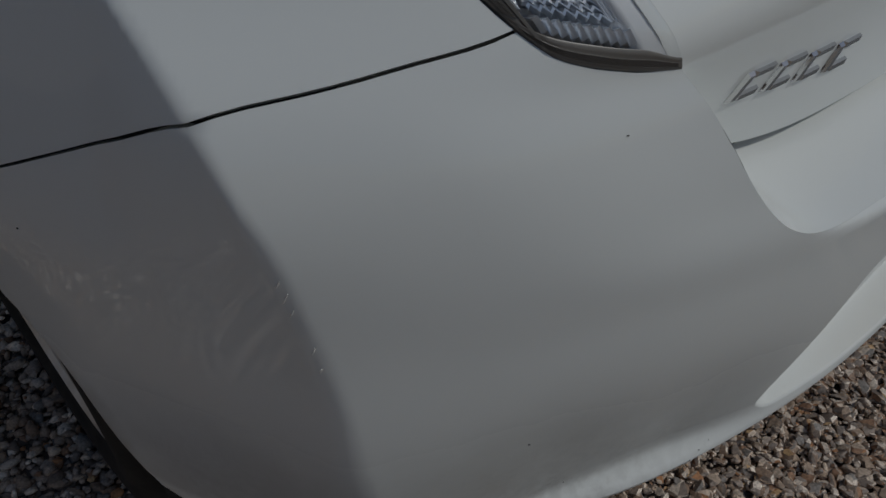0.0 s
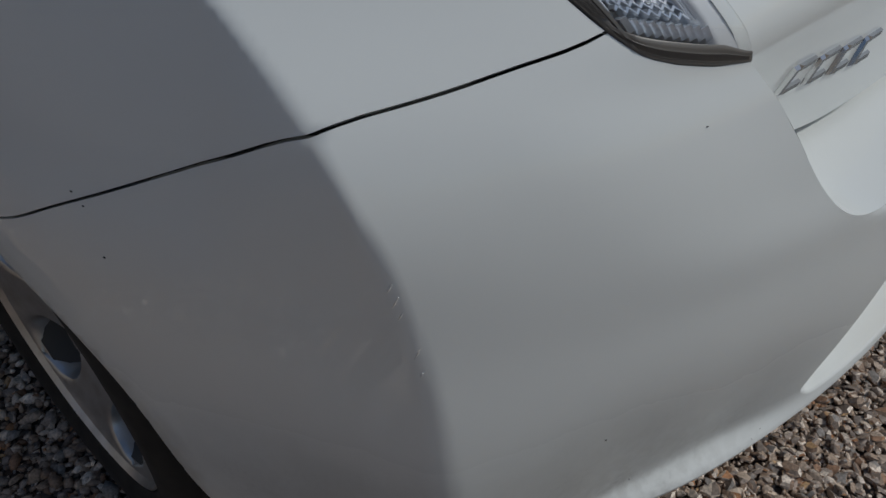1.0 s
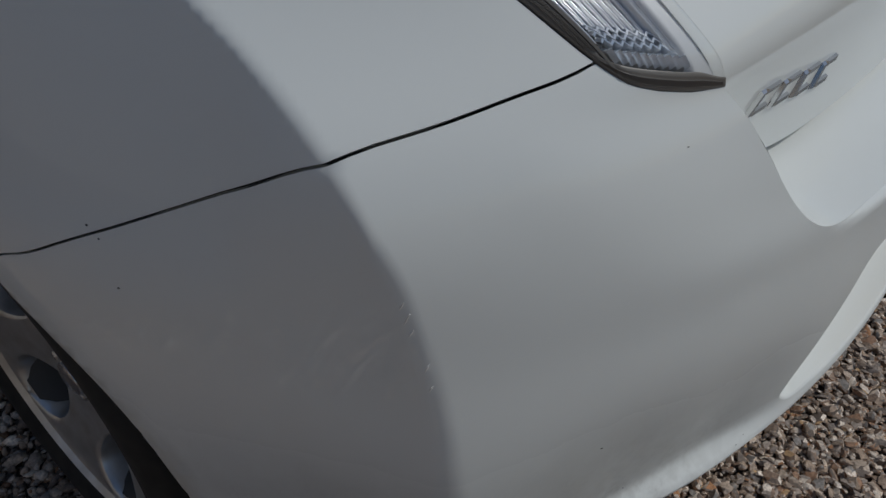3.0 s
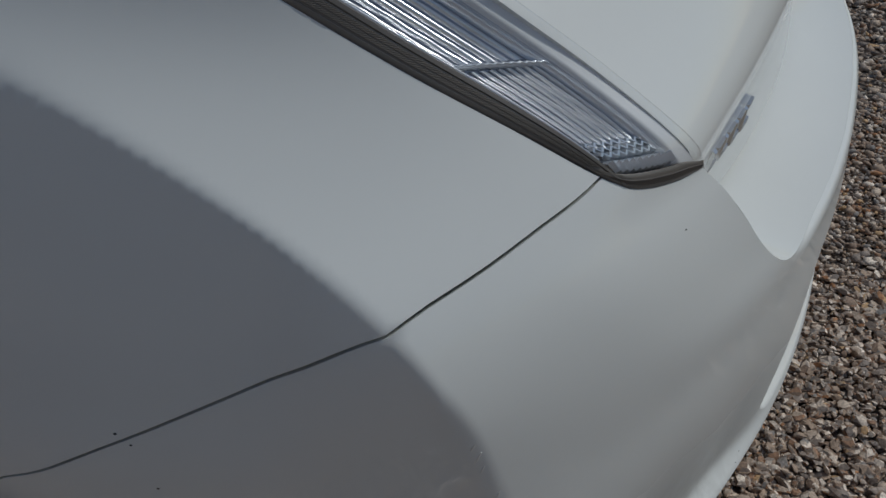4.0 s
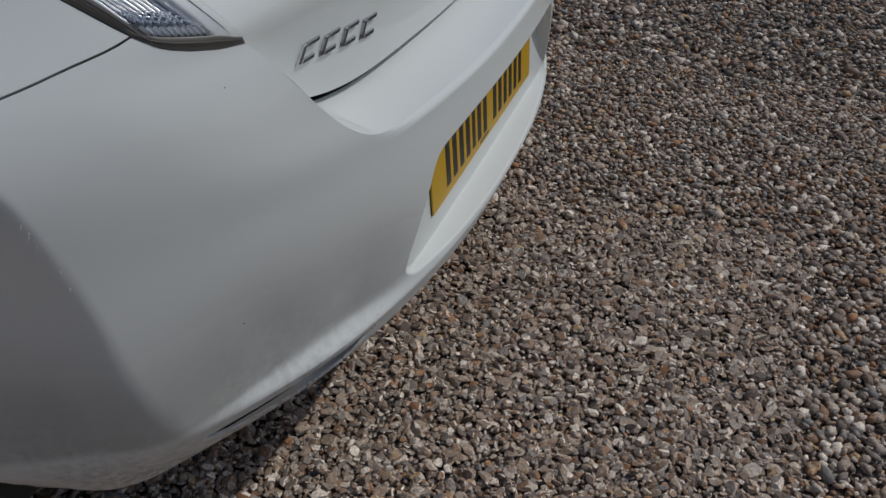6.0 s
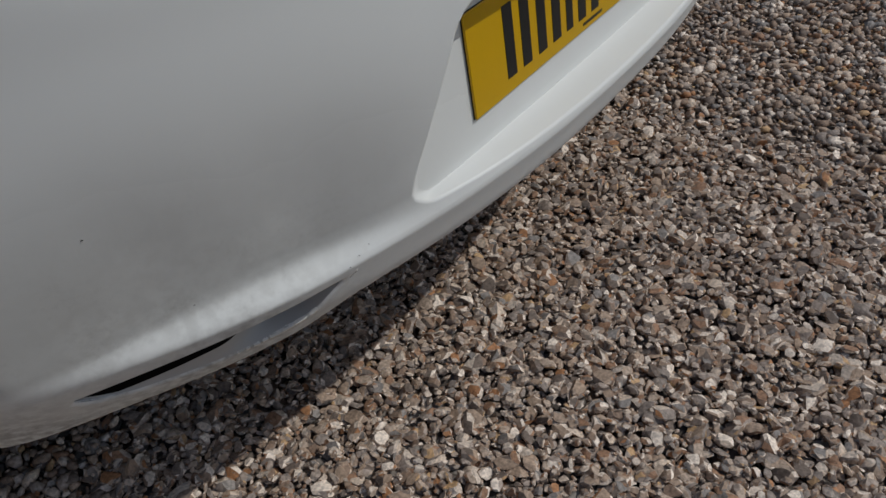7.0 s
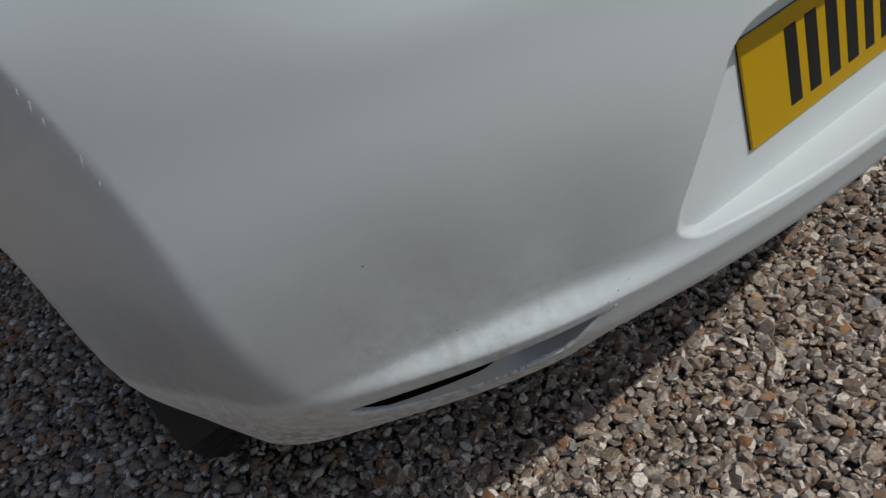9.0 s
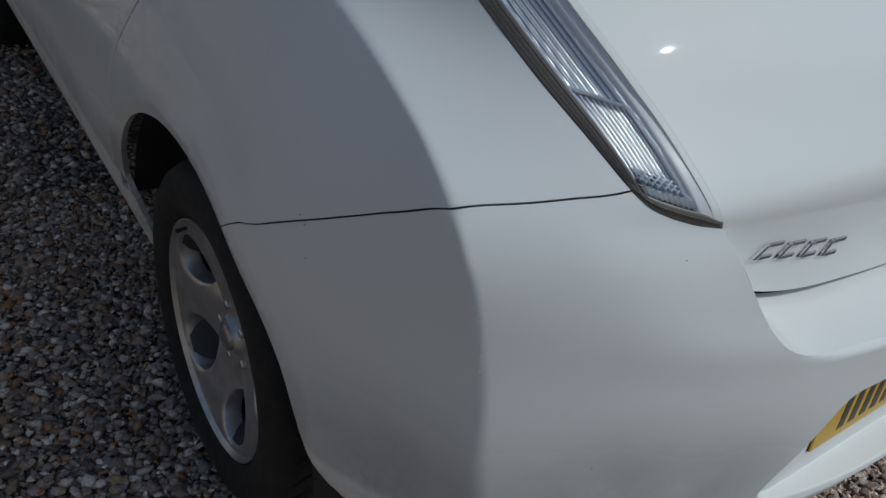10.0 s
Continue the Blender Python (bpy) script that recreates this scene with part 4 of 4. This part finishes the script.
def number_plate():
    """Yellow plate; plain dark bars stand for its characters."""
    bm = box((0.52, 0.003, 0.111), bevel=0.0008)
    plate = part("number_plate", bm, YELLOW, car, "yellow number plate with black bars, slightly chipped edge")
    plate.location, plate.rotation_euler = (0, 0.1035, 0.557), (radians(-5), 0, 0)
    part("backing", box((0.5208, 0.0011, 0.1118), pose(0, 0.0021, 0), 0.0003), BLACK, plate)
    x = -0.201
    for wide in (0.05, 0.05, 0.014, 0.05, None, 0.05, 0.05, 0.05):
        if wide is None:
            x += 0.022
            continue
        bars = [x + 0.007] if wide < 0.02 else [x + 0.010, x + wide - 0.010]
        for c in bars:
            part("bar", box((0.017 if wide > 0.02 else 0.014, 0.0006, 0.079), pose(c, -0.0017, 0)), PRINT, plate)
        x += wide + 0.011
    part("bar", box((0.045, 0.0004, 0.0035), pose(-0.02, -0.0016, -0.0475)), PRINT, plate)
    return plate


number_plate()


# ---- badge: four plain slanted chrome marks ----
def badge():
    base = part("badge", box((0.001, 0.001, 0.001), Matrix.Translation(gate(0.35, 0.80) + np.array([0, 0.004, 0]))), CHROME, tailgate, "chrome badge of four slanted marks")
    for k in range(4):
        c, z0 = 0.416 - k * 0.0425, 0.822 - k * 0.0058
        # an upright stroke with a short bar at its head and foot
        for x0, x1, h0, h1 in ((-0.0165, -0.0095, -0.0120, 0.0120), (-0.0095, 0.0150, 0.0068, 0.0120), (-0.0095, 0.0150, -0.0120, -0.0068)):
            bm = bmesh.new()
            vs = []
            for h in (h0, h1):
                for x in (x0, x1):
                    for out in (0.0, 1.0):
                        mid_x, mid_h = (x0 + x1) / 2, (h0 + h1) / 2
                        px, ph = mid_x + (x - mid_x) * (1 - 0.16 * out), mid_h + (h - mid_h) * (1 - 0.16 * out)
                        xx = -c + px + ph * 0.42
                        vs.append(bm.verts.new((xx, float(gate(-xx, z0 + ph)[1]) - 0.0034 * out, z0 + ph)))
            for f in ((0, 1, 3, 2), (4, 6, 7, 5), (0, 4, 5, 1), (2, 3, 7, 6), (1, 5, 7, 3), (0, 2, 6, 4)):
                bm.faces.new([vs[i] for i in f])
            bmesh.ops.recalc_face_normals(bm, faces=bm.faces[:])
            bar = part("bar", bm, CHROME, base, smooth=False)
            # the front face gets chrome's dark reflection as its own colour
            bar.data.materials.append(CHROME_DARK_REFLECTION)
            min(bar.data.polygons, key=lambda f: f.normal.y).material_index = 1


badge()


# ---- tail lamp ----
def lamp_surface():
    n = 60
    L, R = dense(LAMP_LEFT, 0.004, True), dense([tuple(body(girth(TIP[0], TIP[1]), TIP[2]))] + LAMP_RIGHT[1:], 0.004, True)
    L = np.stack([body(girth(x, y), z) for x, y, z in L])
    ts = np.linspace(0, 1, n)
    L = np.stack([np.interp(ts, np.linspace(0, 1, len(L)), L[:, k]) for k in range(3)], 1)
    R = np.stack([np.interp(ts, np.linspace(0, 1, len(R)), R[:, k]) for k in range(3)], 1)
    low = dense(LAMP_LOW, 0.002, True)
    low = np.stack([body(girth(x, y), z) for x, y, z in low])
    fs = np.linspace(0, 1, len(low))

    def at(s, f, up=0.0, bulge=0.004):
        s, f = np.asarray(s, float), np.asarray(f, float)
        a = np.stack([np.interp(s, ts, L[:, k]) for k in range(3)], -1)
        b = np.stack([np.interp(s, ts, R[:, k]) for k in range(3)], -1)
        p = a + (b - a) * f[..., None]
        lo = np.stack([np.interp(f, fs, low[:, k]) for k in range(3)], -1)
        lin = L[0] + (R[0] - L[0]) * f[..., None]
        p = p + (lo - lin) * (np.clip(1 - s / 0.35, 0, 1) ** 2)[..., None]
        nrm = np.array([-0.33, -0.72, 0.60])
        w = bulge * np.sin(np.clip(f, 0, 1) * math.pi) ** 0.8 * np.clip(s / 0.12, 0, 1) ** 0.5
        return p + nrm * (w + up)[..., None]
    return at


def sheet(name, at, ss, ff, mat, parent, label="", sharp=None, up=None):
    S, Fm = np.meshgrid(ss, ff, indexing="ij")
    P = at(S, Fm) if up is None else at(S, Fm, up(S, Fm))
    return loft(name, list(P), mat, parent, label, sharp=sharp)


def half_round(base, rise):
    return [(d, base + rise * math.sqrt(max(0, 1 - d * d))) for d in (-1, -0.8, -0.45, 0, 0.45, 0.8, 1)]


def tail_lamp(parent):
    at = lamp_surface()
    lens_up = lambda S, Fm: 0.0045 * np.clip((Fm - 0.17) / 0.06, 0, 1) ** 0.5 * np.clip((1.0 - Fm) / 0.06, 0, 1) ** 0.5 * np.clip((S - 0.035) / 0.035, 0, 1) ** 0.5
    lamp = sheet("tail_lamp", at, np.linspace(0.0, 1, 50), np.linspace(0.03, 0.985, 24), HOUSING, parent, "clear-lensed tail lamp with ribbed silver reflectors and grey surround",
                 up=lambda S, Fm: -0.014 * np.clip(np.minimum(np.minimum(Fm / 0.16, (0.75 - Fm) / 0.03), S / 0.05), 0, 1) - 0.003 + 0 * S)
    sheet("lens", at, np.r_[np.linspace(0.004, 0.12, 18), np.linspace(0.14, 1, 40)], np.r_[np.linspace(0.17, 0.28, 9), np.linspace(0.31, 0.88, 16), np.linspace(0.90, 1.0, 10)], LENS, lamp,
          "clear lens", up=lens_up).visible_shadow = False
    # grey surround along the outer edge: lip, broad band, groove, inner lip
    ss = np.r_[np.linspace(0, 0.1, 14), np.linspace(0.12, 1, 45)]
    prof = [(0.0, -0.004), (0.0, -0.0008), (0.008, 0.0004), (0.028, 0.0007), (0.034, 0.0001), (0.040, 0.0004), (0.085, 0.0010), (0.128, 0.0009), (0.133, -0.0008), (0.148, -0.0008), (0.153, 0.0010), (0.186, 0.0012), (0.194, 0.0003), (0.196, -0.012)]
    loft("surround", [at(ss, np.full_like(ss, f), np.full_like(ss, h)) for f, h in prof], GREY, lamp, "dark grey ribbed surround", sharp=50)
    # fine knurling runs along the band, and a paler strip in the groove
    for f0, f1, rise, mat in ((0.045, 0.082, 0.0007, GREY), (0.086, 0.124, 0.0009, GREY), (0.133, 0.149, -0.0006, PALE_GREY)):
        sk = np.linspace(0.05, 1, 420)
        knurl = 0.0005 * (np.arange(420) % 2)
        loft("knurled_strip", [at(sk, np.full_like(sk, f), np.full_like(sk, h) + knurl * k) for f, h, k in ((f0, rise - 0.0006, 0), (f0 + 0.004, rise + 0.0003, 1), (f1 - 0.004, rise + 0.0005, 1), (f1, rise - 0.0004, 0))], mat, lamp,
             "finely knurled strip", smooth=False)
    ff = np.linspace(0.0, 1.0, 44)
    lowp = [(0.0, -0.004), (0.0, -0.0006), (0.005, 0.0004), (0.018, 0.0009), (0.024, 0.0004), (0.027, 0.0009), (0.036, 0.0011), (0.040, 0.0004), (0.042, -0.01)]
    taper = lambda f: 1 - 0.4 * ease(f, 0.78, 1.0)
    loft("lower_surround", [at(s0 * taper(ff), ff, h * (1 - 0.3 * ease(ff, 0.8, 1.0))) for s0, h in lowp], GREY, lamp, "dark grey surround at the tip", sharp=50)
    fk = np.linspace(0.06, 0.97, 260)
    fine = 0.0005 * (np.arange(260) % 2)
    loft("knurled_strip", [at(s0 * taper(fk), fk, h + fine * k) for s0, h, k in ((0.006, 0.0002, 0), (0.008, 0.0008, 1), (0.020, 0.0011, 1), (0.022, 0.0005, 0))], GREY, lamp,
         "dark knurled strip", smooth=False)
    ss = np.linspace(0.085, 1.0, 40)
    loft("bezel", [at(ss, np.full_like(ss, 0.228 + d * 0.022), np.full_like(ss, h), 0.004) for d, h in half_round(-0.009, 0.007)], TEETH, lamp, "bright silver bezel")
    # dark bowl behind the ribs; a notched bar parts its two halves
    sheet("reflector_bowl", at, np.linspace(0.10, 1.0, 30), np.linspace(0.245, 0.715, 14), BOWL, lamp, "dark mirrored bowl", up=lambda S, Fm: -0.0125 + 0 * S)
    for f in np.linspace(0.29, 0.68, 9):
        ss = np.linspace(0.105, 0.375, 30)
        w = 0.0185
        loft("rib", [at(ss, np.full_like(ss, f + d * w), h + 0.0003 * np.sin(ss * 55 + f * 31) * (1 - d * d), 0.004) for d, h in half_round(-0.0135, 0.0042)], SILVER, lamp)
    for f in np.linspace(0.30, 0.67, 6):
        ss = np.linspace(0.40, 1.0, 40)
        w = 0.030
        loft("rib", [at(ss, np.full_like(ss, f + d * w), h + 0.0008 * np.sin(ss * 90 + f * 23) * (1 - d * d) * np.clip((0.52 - f) / 0.2, 0, 1), 0.004) for d, h in half_round(-0.0135, 0.0026)], SILVER, lamp)
    for f in (0.722, 0.742, 0.762):
        ss = np.linspace(0.095, 1.0, 30)
        loft("fin", [at(ss, np.full_like(ss, f + d), np.full_like(ss, h), 0.004) for d, h in ((-0.009, -0.016), (-0.002, -0.005), (0.002, -0.005), (0.009, -0.016))], TEETH, lamp)
    za = np.array([(0.388 + 0.005 * (k % 2) - 0.012 * k / 24, 0.24 + 0.5 * k / 24) for k in range(25)])
    loft("divider", [at(za[:, 0] + d, za[:, 1], np.full(25, h), 0.004) for d, h in ((-0.006, -0.016), (-0.0025, -0.004), (0.0025, -0.004), (0.006, -0.016))], TEETH, lamp, "wavy bright divider")
    # rows of chevrons and a row of clear blocks close the tip
    for s0, rise in ((0.128, -0.008), (0.112, -0.0065), (0.096, -0.005)):
        za = np.array([(s0 + 0.010 * (k % 2), 0.30 + 0.42 * k / 14) for k in range(15)])
        loft("chevron_row", [at(za[:, 0] + d, za[:, 1], np.full(15, h), 0.004) for d, h in ((-0.009, rise - 0.006), (-0.003, rise), (0.002, rise), (0.006, rise - 0.006))], SILVER, lamp, "zigzag silver row", sharp=25)
    za = np.array([(0.062 + 0.007 * (k % 2), 0.27 + 0.53 * (k + 0.35 * (k % 2)) / 20) for k in range(21)])
    loft("stepped_edge", [at(za[:, 0] + d, za[:, 1], h + 0.003 * k * (np.arange(21) % 2), 0.004) for d, h, k in ((-0.020, -0.013, 0), (-0.014, -0.0055, 1), (0.012, -0.0045, 1), (0.020, -0.016, 0))], TEETH, lamp, "clear stepped blocks at the tip", sharp=25)
    return lamp


lamp = tail_lamp(car)
far_lamp = mirrored(lamp, car)
for child in lamp.children:
    mirrored(child, far_lamp)


# ---- wheels ----
def turned(profile, segments, m):
    """A ring turned about the x axis from (x, radius) pairs."""
    bm = bmesh.new()
    rows = []
    for k in range(segments):
        a = 2 * math.pi * k / segments
        rows.append([bm.verts.new(m @ Vector((x, r * math.cos(a), r * math.sin(a)))) for x, r in profile])
    for k in range(segments):
        a, b = rows[k], rows[(k + 1) % segments]
        for i in range(len(profile) - 1):
            bm.faces.new((a[i], a[i + 1], b[i + 1], b[i]))
    return bm


def wheel(parent, label=""):
    """A wheel about its hub; minus x is its outer face."""
    I = Matrix()
    tyre = [(0.08, 0.225), (0.10, 0.25), (0.102, 0.28), (0.09, 0.305), (0.075, 0.314), (-0.075, 0.314), (-0.092, 0.306), (-0.1035, 0.288), (-0.106, 0.265), (-0.1045, 0.258), (-0.104, 0.245), (-0.099, 0.234), (-0.093, 0.223), (-0.08, 0.219)]
    w = part("wheel", turned([(0.07, 0.21), (0.06, 0.195), (-0.04, 0.190), (-0.078, 0.203), (-0.086, 0.2155), (-0.0905, 0.2195), (-0.0935, 0.2195), (-0.094, 0.2165), (-0.088, 0.212), (-0.080, 0.206)], 72, I), ALLOY, parent, label)
    # inner barrel is alloy; the dark steel there stands in for the rim's shade
    w.data.materials.append(STEEL_AND_SHADE)
    for f in w.data.polygons:
        f.material_index = 1 if f.center.x > -0.077 else 0
    t = part("tyre", turned(tyre, 72, I), RUBBER, w, "black tyre")
    for k in range(72):
        a = 360 * k / 72
        for x, tw in ((-0.078, 24), (0.078, -24)):
            part("tread_block", box((0.034, 0.021, 0.006), pose(0, 0, 0, a, 0, 0) @ pose(x * 0.72, 0, 0.3145, 0, 0, tw), 0.0015), RUBBER, t) if k % 2 == 0 else None
    part("brake_disc", turned([(-0.02, 0.0), (-0.02, 0.14), (-0.005, 0.14), (-0.005, 0.0)], 40, I), STEEL_AND_SHADE, w, "dull steel brake disc")
    part("hub", turned([(-0.060, 0.0), (-0.060, 0.034), (-0.050, 0.040), (-0.042, 0.042), (-0.02, 0.042)], 48, I), ALLOY, w)
    part("centre_cap", turned([(-0.0685, 0.0), (-0.068, 0.020), (-0.065, 0.0265), (-0.058, 0.028)], 36, I), CAP, w, "silver centre cap")
    # the dished face is five broad spokes that meet round the hub; a crescent window lies between each two near the rim
    radii = [0.036, 0.05, 0.07, 0.085, 0.098, 0.104, 0.1075, 0.110, 0.115, 0.124, 0.137, 0.15, 0.165, 0.18, 0.191, 0.198, 0.2025, 0.206, 0.2105]
    dish = spline([0.03, 0.07, 0.10, 0.13, 0.16, 0.19, 0.212], [-0.050, -0.0515, -0.056, -0.0635, -0.073, -0.081, -0.086])
    for k in range(5):
        a = radians(72 * k - 5)
        bm = bmesh.new()
        rows = []
        for r in radii:
            wide = 19.5 * math.sqrt(max(0, 1 - ((r - 0.156) / 0.0478) ** 2))
            half_a = radians(36 - wide)
            row = []
            for f, dip in ((-1, 1), (-0.985, 0.35), (-0.95, 0.08), (-0.86, 0), (-0.7, 0), (-0.45, 0), (-0.2, 0), (0, 0), (0.2, 0), (0.45, 0), (0.7, 0), (0.86, 0), (0.95, 0.08), (0.985, 0.35), (1, 1)):
                t1 = f * half_a
                hollow = 0.013 * abs(math.degrees(t1) / 36) ** 3 * math.sin(math.pi * min(1, max(0, (r - 0.05) / 0.16)))
                x1 = float(dish(r)) + hollow + 0.034 * dip * min(1, wide / 7)
                row.append(bm.verts.new((x1, r * math.cos(a + t1), r * math.sin(a + t1))))
            rows.append(row)
        for i in range(len(rows) - 1):
            for j in range(14):
                bm.faces.new((rows[i][j], rows[i + 1][j], rows[i + 1][j + 1], rows[i][j + 1]))
        part("spoke", bm, ALLOY, w, "broad alloy spoke")
        part("wheel_nut", turned([(-0.0565, 0.0), (-0.0565, 0.006), (-0.054, 0.009), (-0.045, 0.010)], 12, Matrix.Translation((0, 0.057 * math.cos(a), 0.057 * math.sin(a)))), CAP, w)
    bm = bmesh.new()
    bmesh.ops.create_cone(bm, segments=10, radius1=0.004, radius2=0.003, depth=0.03, cap_ends=True, matrix=pose(-0.088, 0.13, 0.155, 0, 80, 0))
    part("valve", bm, BLACK, w)
    return w


def place_wheel(x, y, turn):
    w = wheel(car, "five-spoke silver alloy wheel with black tyre")
    # the car leans a little on its springs; its wheels stand on the gravel
    w.matrix_basis = car.matrix_world.inverted() @ pose(x, y, 0.312, 0 if x < 0 else 180, 0, 0 if x < 0 else 180) @ pose(0, 0, 0, turn, 0, 0)
    return w


place_wheel(-0.760, 0.848, 2)
place_wheel(-0.760, 3.545, 40)
place_wheel(0.760, 0.848, 0)
place_wheel(0.760, 3.545, 25)


# dark liner inside the arches, and the underbody
def liner(y0, r, side):
    rows = []
    for x in (0.85, 0.80, 0.62, 0.50):
        rows.append([(side * x, y0 - r * math.cos(radians(d)), 0.325 + r * math.sin(radians(d))) for d in range(0, 169, 6)])
    c = [(side * 0.50, y0 - 0.02 * math.cos(radians(d)), 0.33 + 0.02 * math.sin(radians(d))) for d in range(0, 169, 6)]
    loft("wheel_liner", rows + [c], BLACK, car, "black plastic wheel arch liner")


for side in (-1, 1):
    liner(ARCH_Y, ARCH_R + 0.004, side)
    liner(3.568, 0.405, side)
part("underbody", box((1.0, 3.6, 0.12), pose(0, 2.3, 0.34), 0.03, 2), BLACK, car, "black underbody")
part("rear_beam", box((1.1, 0.16, 0.16), pose(0, 0.36, 0.46), 0.03, 2), BLACK, car, "dark beam behind the bumper")


# upper body, out of sight of the walk but part of the car
def hull_row(y, half, z0, z1, pinch):
    row = []
    for a in np.linspace(-90, 90, 19):
        s, c = math.sin(radians(a)), math.cos(radians(a))
        row.append((half * (1 - pinch * c) * math.copysign(abs(s) ** 0.55, s), y, z0 + (z1 - z0) * c ** 0.5))
    return row


cabin = [(0.45, 0.60, 1.12, 1.16, 0.1), (0.60, 0.70, 1.11, 1.36, 0.2), (0.80, 0.76, 1.10, 1.50, 0.22), (1.3, 0.80, 1.09, 1.545, 0.2), (1.9, 0.82, 1.08, 1.56, 0.2), (2.5, 0.82, 1.06, 1.52, 0.2), (3.0, 0.80, 1.04, 1.30, 0.18), (3.35, 0.78, 1.0, 1.08, 0.1)]
loft("cabin", [hull_row(*c) for c in cabin], DARK_GLASS, car, "dark glass cabin", sharp=40)
roof = [(0.62, 0.62, 1.38, 1.385, 0), (0.8, 0.62, 1.49, 1.515, 0), (1.3, 0.64, 1.55, 1.59, 0), (1.9, 0.65, 1.56, 1.605, 0), (2.4, 0.64, 1.53, 1.575, 0), (2.6, 0.62, 1.50, 1.53, 0)]
loft("roof", [hull_row(*c) for c in roof], PAINT, car, "white roof")
bonnet = [(3.1, 0.80, 0.98, 1.09, 0), (3.5, 0.82, 0.93, 1.03, 0), (4.0, 0.80, 0.84, 0.93, 0), (4.25, 0.72, 0.76, 0.82, 0), (4.38, 0.55, 0.62, 0.66, 0)]
loft("bonnet", [hull_row(*c) for c in bonnet], PAINT, car, "white bonnet")
nose = [[(x, 4.42 - 0.5 * abs(x / 0.86) ** 3, z) for x in np.linspace(-0.86, 0.86, 21)] for z in (0.24, 0.45, 0.62, 0.80)]
loft("front_bumper", nose, PAINT, car, "white front bumper")
